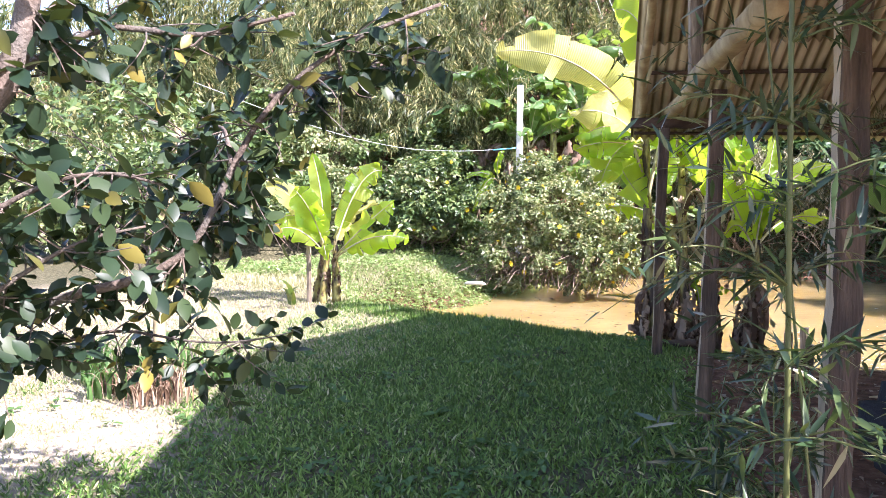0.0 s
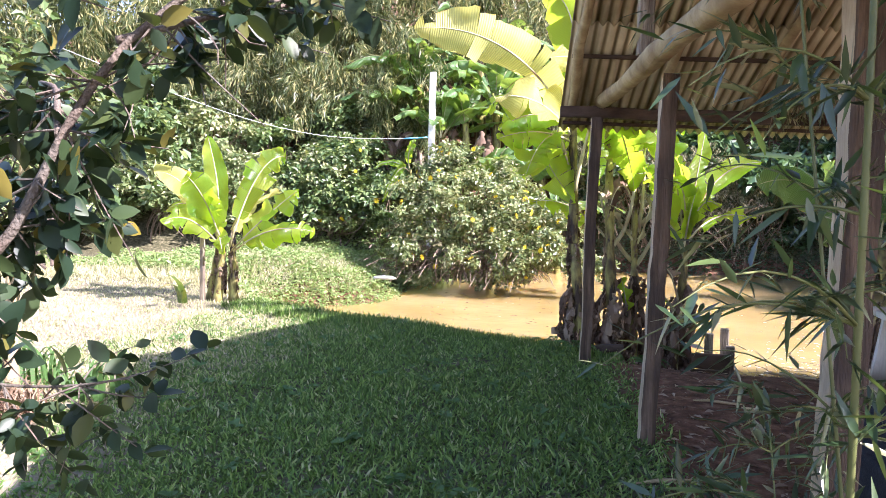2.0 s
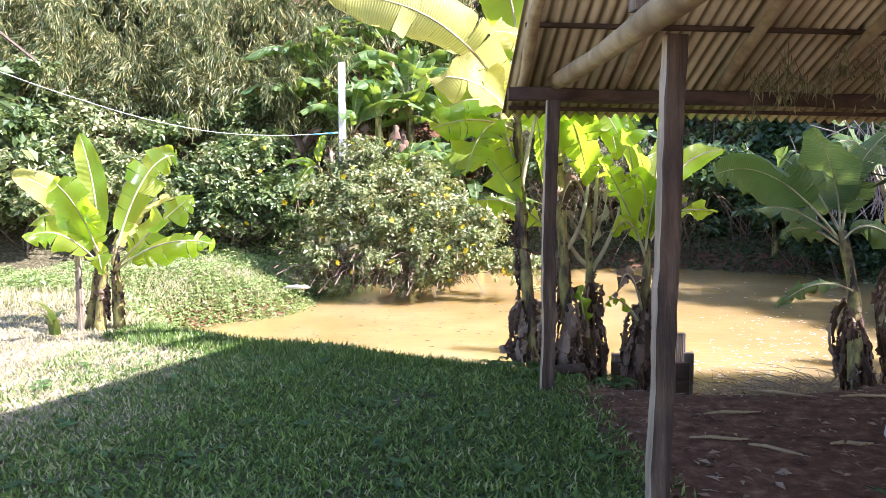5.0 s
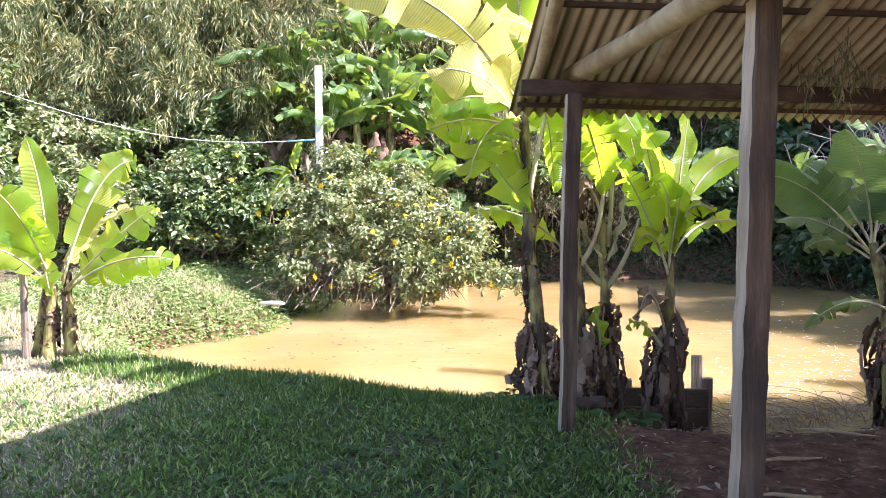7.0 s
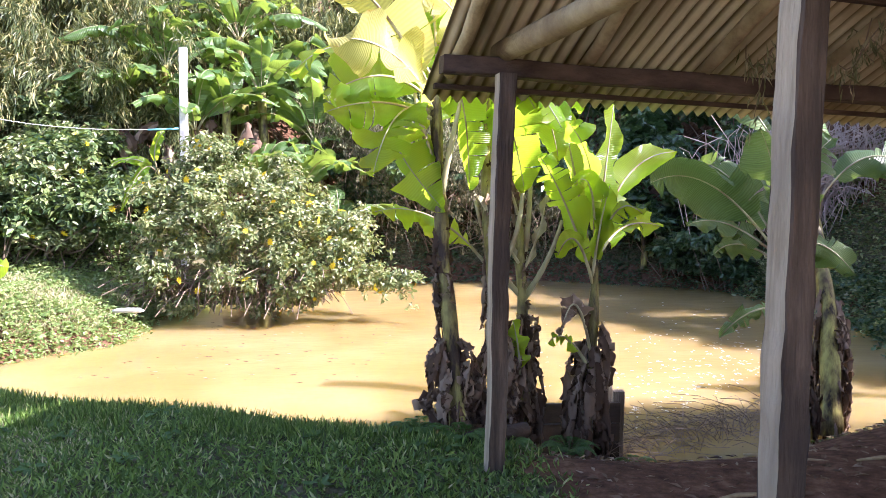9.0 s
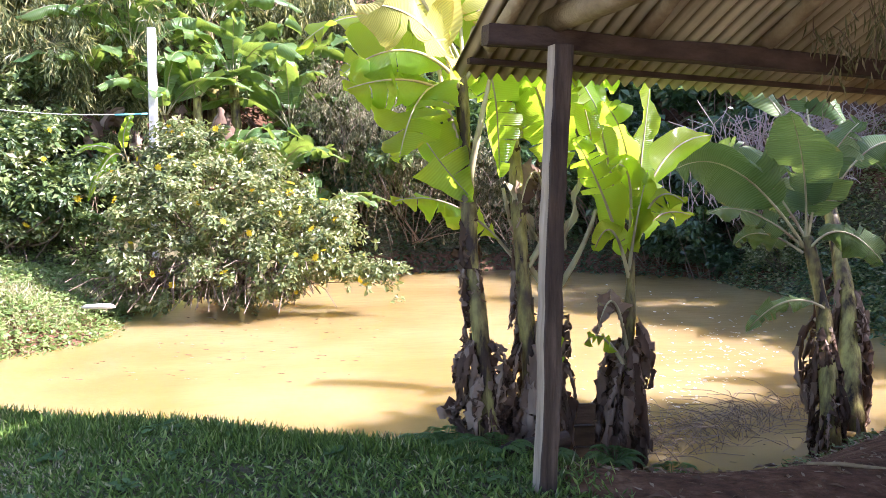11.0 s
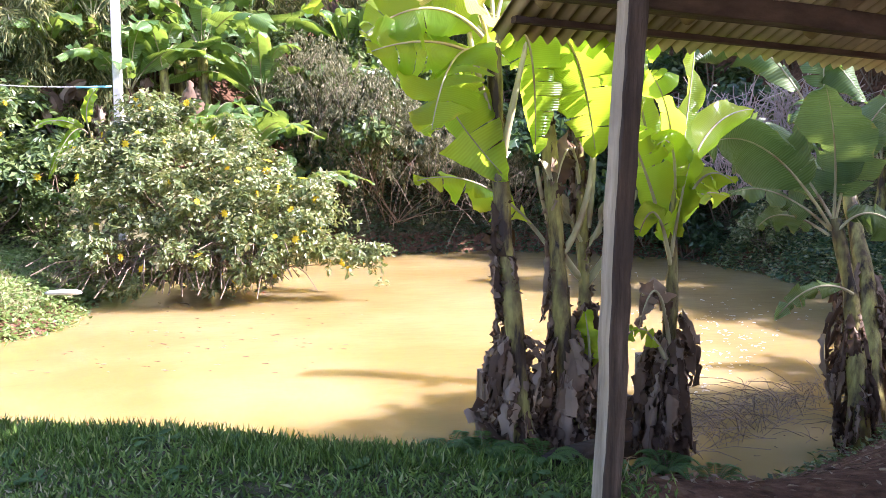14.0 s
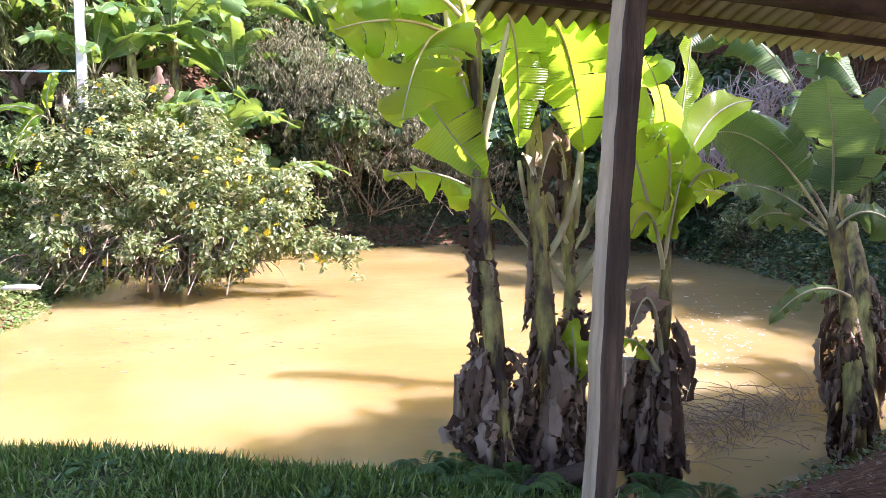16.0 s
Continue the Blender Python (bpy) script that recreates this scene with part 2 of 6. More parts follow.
M["grass"] = foliage("lawn_grass", [(0.0, (0.014, 0.04, 0.010)), (0.4, (0.07, 0.15, 0.03)), (0.75, (0.17, 0.29, 0.065)), (0.92, (0.30, 0.42, 0.11)), (1.0, (0.55, 0.50, 0.30))], (0.34, 0.46, 0.08), 0.3, 0.38, 0.5)
M["fern"] = foliage("fern_leaf", [(0.0, (0.05, 0.11, 0.03)), (1.0, (0.10, 0.19, 0.06))], (0.2, 0.34, 0.05), 0.35, 0.5, 0.3)
# lawn grass paled in colour to look sunlit
M["sunlit_grass"] = foliage("sun_paled_grass", [(0.0, (0.20, 0.22, 0.10)), (0.5, (0.44, 0.42, 0.23)), (1.0, (0.68, 0.60, 0.44))], (0.5, 0.5, 0.2), 0.35, 0.6, 0.3)
M["cover_leaf"] = foliage("sunny_cover_leaf", [(0.0, (0.10, 0.18, 0.05)), (0.6, (0.22, 0.32, 0.11)), (1.0, (0.38, 0.42, 0.18))], (0.45, 0.55, 0.12), 0.35, 0.45, 0.4)
M["scum"] = foliage("pale_scum", [(0.0, (0.42, 0.36, 0.25)), (1.0, (0.70, 0.66, 0.56))], (0.5, 0.45, 0.3), 0.1, 0.6, 0.3)
M["petal"] = foliage("yellow_petal", [(0.0, (0.75, 0.52, 0.02)), (1.0, (0.85, 0.68, 0.05))], (0.9, 0.7, 0.05), 0.3, 0.6, 0.2)
M["litter"] = foliage("dry_litter", [(0.0, (0.10, 0.06, 0.04)), (0.6, (0.24, 0.16, 0.10)), (1.0, (0.42, 0.34, 0.24))], (0.3, 0.2, 0.1), 0.1, 0.8, 0.15)
M["cloth"] = surface("dark_blue_cloth", [(0.3, (0.010, 0.011, 0.015)), (0.7, (0.026, 0.028, 0.036))], 20, 0.9, 0.3)
M["rope"] = surface("pale_rope", [(0.3, (0.45, 0.47, 0.46)), (0.7, (0.68, 0.70, 0.70))], 30, 0.7, 0.1)
M["blue_rope"] = surface("blue_rope", [(0.3, (0.10, 0.35, 0.42)), (0.7, (0.2, 0.5, 0.55))], 30, 0.7, 0.1)
M["wet_wood"] = surface("wet_dark_plank", [(0.3, (0.02, 0.014, 0.01)), (0.7, (0.075, 0.05, 0.035))], 10, 0.6, 0.4, (0.2, 1, 1))


def ground_material():
    m, n, l = nodes_of("earth_and_turf")
    b = n["Principled BSDF"]
    tc = n.new("ShaderNodeTexCoord")
    def noise_tex(scale, detail=6):
        t = n.new("ShaderNodeTexNoise")
        t.inputs["Scale"].default_value, t.inputs["Detail"].default_value, t.inputs["Roughness"].default_value = scale, detail, 0.65
        l.new(tc.outputs["Object"], t.inputs["Vector"])
        return t.outputs["Fac"]
    turf = ramp(n, [(0.3, (0.03, 0.03, 0.016)), (0.5, (0.09, 0.085, 0.045)), (0.66, (0.19, 0.165, 0.10)), (0.8, (0.32, 0.27, 0.18))])
    l.new(noise_tex(14), turf.inputs[0])
    soil = ramp(n, [(0.3, (0.06, 0.031, 0.019)), (0.52, (0.16, 0.083, 0.05)), (0.75, (0.31, 0.19, 0.12))])
    l.new(noise_tex(9, 9), soil.inputs[0])
    at = n.new("ShaderNodeAttribute")
    at.attribute_name = "soil"
    ma = n.new("ShaderNodeMath")
    l.new(at.outputs["Fac"], ma.inputs[0])
    ns = n.new("ShaderNodeMath")
    ns.operation = "MULTIPLY_ADD"
    ns.inputs[1].default_value, ns.inputs[2].default_value = 1.6, -0.8
    l.new(noise_tex(2.2), ns.inputs[0])
    l.new(ns.outputs[0], ma.inputs[1])
    cl = ramp(n, [(0.35, (0, 0, 0)), (0.65, (1, 1, 1))])
    l.new(ma.outputs[0], cl.inputs[0])
    mx = n.new("ShaderNodeMixRGB")
    l.new(cl.outputs[0], mx.inputs[0])
    l.new(turf.outputs[0], mx.inputs[1])
    l.new(soil.outputs[0], mx.inputs[2])
    # paler ground colour: worn soil, and sunlight painted onto the open lawn
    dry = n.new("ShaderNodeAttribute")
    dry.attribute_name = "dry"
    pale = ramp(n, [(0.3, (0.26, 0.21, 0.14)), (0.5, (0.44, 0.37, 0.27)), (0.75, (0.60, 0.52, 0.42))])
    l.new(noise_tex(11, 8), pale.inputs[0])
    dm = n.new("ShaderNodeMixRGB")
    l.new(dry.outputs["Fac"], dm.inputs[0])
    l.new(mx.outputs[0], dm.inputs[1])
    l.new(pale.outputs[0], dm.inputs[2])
    l.new(dm.outputs[0], b.inputs["Base Color"])
    b.inputs["Roughness"].default_value = 0.95
    b.inputs["Specular IOR Level"].default_value = 0.15
    bp = n.new("ShaderNodeBump")
    bp.inputs["Strength"].default_value, bp.inputs["Distance"].default_value = 0.7, 0.04
    l.new(noise_tex(24, 8), bp.inputs["Height"])
    l.new(bp.outputs[0], b.inputs["Normal"])
    return m


def water_material():
    m, n, l = nodes_of("muddy_water")
    b = n["Principled BSDF"]
    tc = n.new("ShaderNodeTexCoord")
    a = n.new("ShaderNodeTexNoise")
    a.inputs["Scale"].default_value, a.inputs["Detail"].default_value = 0.5, 4
    l.new(tc.outputs["Object"], a.inputs["Vector"])
    r = ramp(n, [(0.35, (0.285, 0.196, 0.068)), (0.65, (0.350, 0.262, 0.115))])
    l.new(a.outputs["Fac"], r.inputs[0])
    l.new(r.outputs[0], b.inputs["Base Color"])
    b.inputs["Roughness"].default_value = 0.09
    b.inputs["IOR"].default_value = 1.33
    b.subsurface_method = "BURLEY"
    b.inputs["Subsurface Weight"].default_value = 1.0
    b.inputs["Subsurface Radius"].default_value = (0.9, 0.75, 0.3)
    b.inputs["Subsurface Scale"].default_value = 1.0
    mp = n.new("ShaderNodeMapping")
    mp.inputs["Scale"].default_value = (1, 2.2, 1)
    l.new(tc.outputs["Object"], mp.inputs["Vector"])
    w = n.new("ShaderNodeTexNoise")
    w.inputs["Scale"].default_value, w.inputs["Detail"].default_value = 2.4, 5
    l.new(mp.outputs[0], w.inputs["Vector"])
    bp = n.new("ShaderNodeBump")
    bp.inputs["Strength"].default_value, bp.inputs["Distance"].default_value = 0.2, 0.05
    l.new(w.outputs["Fac"], bp.inputs["Height"])
    l.new(bp.outputs[0], b.inputs["Normal"])
    return m


M["ground"] = ground_material()
M["water"] = water_material()

# ---------------------------------------------------------------- mesh helpers
rng = np.random.default_rng(7)


def mesh(name, verts, faces, mat, smooth=False, uvs=None):
    me = bpy.data.meshes.new(name)
    me.from_pydata([tuple(v) for v in verts], [], faces)
    me.materials.append(mat)
    if smooth:
        me.polygons.foreach_set("use_smooth", [True] * len(me.polygons))
    if uvs is not None:
        lay = me.uv_layers.new(name="UVMap")
        idx = np.empty(len(me.loops), dtype=np.int32)
        me.loops.foreach_get("vertex_index", idx)
        lay.data.foreach_set("uv", np.asarray(uvs, dtype=np.float32)[idx].ravel())
    me.update()
    return me


def thing(name, label, category, at=(0, 0, 0), group="", kind=""):
    e = new(name)
    e.location = at
    return tagged(e, label, category, group, kind)


def part(name, me, parent=None, label=""):
    """Links a mesh as one object; its vertices are in world metres, less the place of the thing that it belongs to."""
    ob = new(name, me)
    if parent:
        ob.parent = parent
    if label:
        ob["label"] = label
    return ob


def local(verts, at):
    return np.asarray(verts, dtype=float) - np.asarray(at, dtype=float)


def tube(points, radii, sides=8, wobble=0.0, cap=True, squash=None):
    """A tube along points: rings of verts and faces. squash: the ring as a square with cut corners."""
    pts = np.asarray(points, dtype=float)
    radii = np.broadcast_to(np.asarray(radii, dtype=float), (len(pts),))
    tang = np.gradient(pts, axis=0)
    tang /= np.linalg.norm(tang, axis=1)[:, None] + 1e-9
    ref = np.array([0.0, 0.0, 1.0]) if abs(tang[0][2]) < 0.9 else np.array([1.0, 0.0, 0.0])
    verts, faces = [], []
    a = np.arange(sides) / sides * 2 * np.pi
    for p, t, r in zip(pts, tang, radii):
        s = np.cross(t, ref)
        s /= np.linalg.norm(s) + 1e-9
        q = np.cross(s, t)
        ref = q
        rr = r * (1 + wobble * rng.uniform(-1, 1, sides))
        verts += list(p + (np.cos(a) * rr)[:, None] * s + (np.sin(a) * rr)[:, None] * q)
    for i in range(len(pts) - 1):
        for k in range(sides):
            k2 = (k + 1) % sides
            faces.append((i * sides + k, i * sides + k2, (i + 1) * sides + k2, (i + 1) * sides + k))
    if cap:
        faces.append(tuple(range(sides))[::-1])
        faces.append(tuple((len(pts) - 1) * sides + k for k in range(sides)))
    return verts, faces


def merge(*pieces):
    verts, faces = [], []
    for v, f in pieces:
        o = len(verts)
        verts += list(v)
        faces += [tuple(i + o for i in g) for g in f]
    return verts, faces


def bar(p, q, w, h, side=None, rings=9, wobble=0.004, bow=0.0):
    """A sawn timber from p to q, w across and h deep, with cut corners and uneven faces. side: the direction across it."""
    p, q = np.asarray(p, float), np.asarray(q, float)
    t = (q - p) / np.linalg.norm(q - p)
    s = np.cross(t, (0, 0, 1)) if side is None else np.asarray(side, float)
    s = s - t * (s @ t)
    s /= np.linalg.norm(s)
    u = np.cross(s, t)
    c = 0.86
    sec = np.array([(-1, -c), (-c, -1), (c, -1), (1, -c), (1, c), (c, 1), (-c, 1), (-1, c)])
    verts, faces = [], []
    drift = rng.normal(0, wobble, (rings, 2)).cumsum(0) * 0.6
    drift -= np.linspace(drift[0], drift[-1], rings)
    for i in range(rings):
        f = i / (rings - 1)
        o = p + (q - p) * f + s * (drift[i][0] + bow * math.sin(math.pi * f)) + u * drift[i][1]
        for a, b in sec:
            j = rng.normal(0, wobble * 0.5, 2)
            verts.append(o + s * (a * w / 2 + j[0]) + u * (b * h / 2 + j[1]))
    for i in range(rings - 1):
        for k in range(8):
            faces.append((i * 8 + k, i * 8 + (k + 1) % 8, i * 8 + 8 + (k + 1) % 8, i * 8 + 8 + k))
    faces += [tuple(range(8))[::-1], tuple((rings - 1) * 8 + k for k in range(8))]
    return verts, faces


def leaves(centres, axes, normals, length, width, rows=((0.0, 0.06), (0.45, 1.0), (1.0, 0.0)), fold=0.25, droop=0.12):
    """Many leaves in one go, each an island: a midrib with the blade folded up on both sides and the tip drooping."""
    c, a, nn = (np.asarray(x, float) for x in (centres, axes, normals))
    a = a / (np.linalg.norm(a, axis=1)[:, None] + 1e-9)
    s = np.cross(a, nn)
    s /= np.linalg.norm(s, axis=1)[:, None] + 1e-9
    u = np.cross(s, a)
    N = len(c)
    length, width = np.broadcast_to(length, N), np.broadcast_to(width, N)
    cols = []
    for f, w in rows:
        mid = c + a * (length * f)[:, None] - u * (droop * length * f * f)[:, None]
        if w == 0.0:
            cols += [mid]
        else:
            half = (width * w / 2)[:, None]
            cols += [mid - s * half + u * half * fold, mid, mid + s * half + u * half * fold]
    V = np.stack(cols, 1)
    k = V.shape[1]
    tri, i = [], 0
    for r in range(len(rows) - 1):
        if rows[r + 1][1] == 0.0:
            tri += [(i, i + 1, i + 3), (i + 1, i + 2, i + 3)]
        else:
            tri += [(i, i + 1, i + 4, i + 3), (i + 1, i + 2, i + 5, i + 4)]
        i += 3
    off = (np.arange(N) * k)
    faces = []
    for t in tri:
        faces += (off[:, None] + np.array(t)).tolist()
    return V.reshape(-1, 3), faces


def bow(points, n):
    p = np.asarray(points, float)
    d = np.concatenate([[0], np.cumsum(np.linalg.norm(np.diff(p, axis=0), axis=1))])
    s = np.linspace(0, d[-1], n)
    q = np.stack([np.interp(s, d, p[:, k]) for k in range(3)], 1)
    for _ in range(2):
        q[1:-1] = (q[:-2] + 2 * q[1:-1] + q[2:]) / 4
    return q


def unit(n):
    v = rng.normal(size=(n, 3))
    return v / np.linalg.norm(v, axis=1)[:, None]


# ---------------------------------------------------------------- ground and pond
WATER_Z = -1.0
POND = np.array([(-5.9, 10.6), (-4.9, 9.2), (-3.0, 8.45), (-1.5, 8.35), (-0.2, 8.3), (0.7, 8.2), (1.3, 8.35), (2.1, 8.75), (3.2, 9.5), (4.5, 10.4),
                 (5.7, 12.3), (6.1, 14.8), (5.85, 16.7), (5.1, 18.6), (3.5, 19.4), (1.6, 20.1), (-1.0, 19.9), (-2.2, 19.7), (-3.8, 17.9),
                 (-5.2, 15.9), (-4.8, 13.4), (-4.9, 12.5), (-5.75, 11.8), (-6.2, 11.2)])


def pond_distance(x, y):
    """Metres from the pond's edge, less than nothing inside it."""
    x, y = np.asarray(x, float), np.asarray(y, float)
    best = np.full(x.shape, 1e9)
    inside = np.zeros(x.shape, bool)
    for (ax, ay), (bx, by) in zip(POND, np.roll(POND, -1, 0)):
        ex, ey = bx - ax, by - ay
        t = np.clip(((x - ax) * ex + (y - ay) * ey) / (ex * ex + ey * ey), 0, 1)
        best = np.minimum(best, np.hypot(x - ax - t * ex, y - ay - t * ey))
        cross = ((ay > y) != (by > y))
        with np.errstate(divide="ignore", invalid="ignore"):
            inside ^= cross & (x < (bx - ax) * (y - ay) / (by - ay + 1e-12) + ax)
    return np.where(inside, -best, best)


def soft(t):
    t = np.clip(t, 0, 1)
    return t * t * (3 - 2 * t)


def height(x, y):
    x, y = np.asarray(x, float), np.asarray(y, float)
    d = pond_distance(x, y)
    start = np.interp(x, [-14, -9, -5, -1, 3, 6, 8, 11], [13.5, 15.8, 18.0, 20.6, 20.6, 19.4, 15, 8])
    s = y - start
    rise = 0.62 * np.maximum(0, s) * soft(s / 3 + 0.3)
    rise = 26 * (1 - np.exp(-rise / 26))
    base = np.where(y > 8.5, -0.05 * np.minimum(y - 8.5, 6) * soft((y - 8.5) / 2), 0.0) + rise
    base = base - 0.10 * soft((x - 0.1) / 1.2) * soft((y - 5.4) / 1.5)
    width = np.where(y < 10.4, np.interp(x, [-4, -2, -0.4, 1, 3], [1.75, 1.95, 2.25, 2.4, 2.3]), np.where(x < -2.5, 3.0, 1.6))
    floor = WATER_Z - 0.5
    k = soft((d + 0.55) / (width + 0.55))
    bumps = 0.018 * np.sin(x * 3.1 + y * 1.7) * np.sin(y * 2.3 - x) + 0.03 * np.sin(x * 0.9 + 1) * np.sin(y * 0.8)
    return floor + (base - floor) * k + bumps * k * np.where(y > 15, 3, 1)


def spread(lo, hi, a, b, step):
    """Grid lines: even from a to b, growing wider out to lo and hi."""
    core = list(np.arange(a, b + 1e-6, step))
    s, g = step, b
    while g < hi:
        s *= 1.35
        g += s
        core.append(g)
    s, g = step, a
    while g > lo:
        s *= 1.35
        g -= s
        core.insert(0, g)
    return np.array(core)


gx, gy = spread(-1500, 1500, -9, 8, 0.14), spread(-1500, 1500, -3, 22, 0.14)
GX, GY = np.meshgrid(gx, gy)
GZ = height(GX, GY)
nx, ny = len(gx), len(gy)
gi = np.arange(nx * ny).reshape(ny, nx)
gf = np.stack([gi[:-1, :-1], gi[:-1, 1:], gi[1:, 1:], gi[1:, :-1]], -1).reshape(-1, 4).tolist()
gm = mesh("ground", np.stack([GX, GY, GZ], -1).reshape(-1, 3), gf, M["ground"], True)
lx, ly = (GX - 0.03) * 0.959 + (GY - 5.8) * 0.282, (GX - 0.03) * 0.282 - (GY - 5.8) * 0.959
under = soft((lx + 0.15) / 0.7) * soft((ly + 2.2) / 0.5) * soft((7.0 - ly) / 1.0) * soft((9 - lx) / 1)
hill = soft((GZ - 0.5) / 1.0)
shore = soft((-0.45 - GZ) / 0.3)
soil = np.clip(np.maximum(np.maximum(under * 1.15, hill), shore), 0, 1)
gm.attributes.new("soil", "FLOAT", "POINT").data.foreach_set("value", soil.astype(np.float32).ravel())
def worn_or_sunlit(x, y):
    """Where the ground is pale: sunlight put into the open lawn, worn dusty soil."""
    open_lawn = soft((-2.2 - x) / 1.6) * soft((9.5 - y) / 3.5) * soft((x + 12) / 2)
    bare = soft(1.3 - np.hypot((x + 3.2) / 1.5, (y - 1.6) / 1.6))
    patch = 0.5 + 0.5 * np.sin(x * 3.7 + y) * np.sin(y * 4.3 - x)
    # unseen ground paled to bounce more light under the roof
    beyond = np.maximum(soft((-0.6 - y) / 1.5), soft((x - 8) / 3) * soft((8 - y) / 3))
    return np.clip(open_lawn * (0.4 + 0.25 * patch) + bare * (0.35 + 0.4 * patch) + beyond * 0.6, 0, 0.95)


# carries the painted sunlight as well as the worn soil
gm.attributes.new("dry", "FLOAT", "POINT").data.foreach_set("value", worn_or_sunlit(GX, GY).astype(np.float32).ravel())
tagged(new("ground", gm), "mown green lawn running down to bare reddish soil and wooded hillside", "ground", kind="structure")

wx, wy = np.arange(-8.2, 7.9, 0.25), np.arange(7.2, 21.4, 0.25)
WX, WY = np.meshgrid(wx, wy)
wi = np.arange(WX.size).reshape(WX.shape)
wf = np.stack([wi[:-1, :-1], wi[:-1, 1:], wi[1:, 1:], wi[1:, :-1]], -1).reshape(-1, 4).tolist()
wm = mesh("water", np.stack([WX, WY, np.full(WX.shape, WATER_Z)], -1).reshape(-1, 3), wf, M["water"], True)
tagged(new("water", wm), "still muddy ochre pond water", "water", kind="structure")

# ---------------------------------------------------------------- the open shelter
SU, SV = np.array((0.959, 0.282, 0.0)), np.array((0.282, -0.959, 0.0))
SB = np.array((0.03, 5.8, 0.0))


def sh(u, v, z):
    """Shelter metres: u along the eave, v up the slope from the pond side, z above the lawn."""
    return SB + SU * u + SV * v + np.array((0, 0, z - (0.04 * u if z > 1 else 0)))


RIDGE_V, PITCH, EAVE, EAVE_Z = 2.0, 0.455, 0.8, 2.105
BACK_PITCH, BACK_V = 0.25, 5.7


def roof_z(v):
    return EAVE_Z + (v + EAVE) * PITCH if v < RIDGE_V else EAVE_Z + (RIDGE_V + EAVE) * PITCH - (v - RIDGE_V) * BACK_PITCH


shelter = thing("open_shelter", "open timber shelter with corrugated sheet roof on weathered posts", "shelter", SB)
ROOF_U0, ROOF_U1 = -0.25, 6.9


def shelter_part(name, vf, mat, label="", smooth=False):
    return part(name, mesh(name, local(vf[0], SB), vf[1], mat, smooth), shelter, label)


# posts: foot, top, width; the pond-side and path-side ones lean a little, with light off the lawn put into one paler
# face
def post(foot, top, w, label=""):
    g = float(height(*foot))
    ob = shelter_part("post", bar((*foot, g - 0.2), top, w, w * 1.05, SU, 26, 0.004), M["dark_post_timber"], label)
    ob.data.materials.append(M["lit_post_face"])
    for poly in ob.data.polygons[:200]:
        if poly.index % 8 == 7:
            poly.material_index = 1


post((-0.003, 5.78), (0.067, 5.807, 2.16), 0.094, "weathered post with lawn light coloured into one face")
post((0.752, 3.806), (0.828, 3.92, 2.26), 0.096, "split weathered post, lawn light coloured into one face")
post((1.575, 2.044), (1.626, 2.17, 2.53), 0.118, "stout weathered post, lawn light coloured into one face")
for u0, v0, z1 in ((3.3, 0.0, 2.16), (6.5, 0.0, 2.16), (6.5, 2.0, 2.25), (6.5, 4.1, 2.54), (3.4, 4.1, 2.54)):
    post(tuple(sh(u0, v0, 0)[:2]), tuple(sh(u0, v0, z1)), 0.11)
# eave beams and ridge
shelter_part("eave_beam", bar(sh(-0.27, -0.2, 2.22), sh(6.9, -0.2, 2.22), 0.11, 0.10, None, 24, 0.006), M["dark_timber"], "dark rough-sawn eave beam")
shelter_part("eave_beam", bar(sh(-0.27, 4.1, 2.56), sh(6.9, 4.1, 2.56), 0.11, 0.10, None, 24, 0.006), M["dark_timber"])
shelter_part("ridge_beam", bar(sh(-0.27, RIDGE_V, roof_z(RIDGE_V) - 0.14), sh(6.9, RIDGE_V, roof_z(RIDGE_V) - 0.14), 0.09, 0.1, None, 16, 0.005), M["dark_timber"])
for u in (0.09, 3.3, 6.5):
    ln = [sh(u + 0.02 * math.sin(k), -0.26 + k * 0.655, 2.318) for k in range(8)]
    shelter_part("tie_log", tube(ln, [0.062 + 0.006 * math.sin(k * 2.1) for k in range(8)], 14, 0.04), M["pale_log"], "peeled pale tie log", True)
    shelter_part("king_post", bar(sh(u, RIDGE_V - 0.02, 2.39), sh(u, RIDGE_V - 0.02, roof_z(RIDGE_V) - 0.19), 0.09, 0.09, SU, 8), M["timber"])
# rafters under the sheets
u = -0.17
while u < 6.9:
    for v0, v1 in ((-0.4, RIDGE_V - 0.06), (BACK_V - 0.3, RIDGE_V + 0.06)):
        ln = [sh(u + 0.015 * math.sin(k * 1.7 + u), v0 + (v1 - v0) * k / 7, roof_z(v0 + (v1 - v0) * k / 7) - 0.085) for k in range(8)]
        shelter_part("rafter", tube(ln, [0.040 + 0.004 * math.sin(k + u * 5) for k in range(8)], 10, 0.05), M["pale_log"], "", True)
    u += 0.76
for v in (-0.6, 0.42, 1.4, 2.6, 3.6, 4.6, 5.5):
    shelter_part("batten", bar(sh(-0.22, v, roof_z(v) - 0.042), sh(6.85, v, roof_z(v) - 0.042), 0.05, 0.03, None, 12, 0.002), M["dark_timber"])
# corrugated sheets, two courses on each slope
WAVE, AMP = 0.086, 0.022


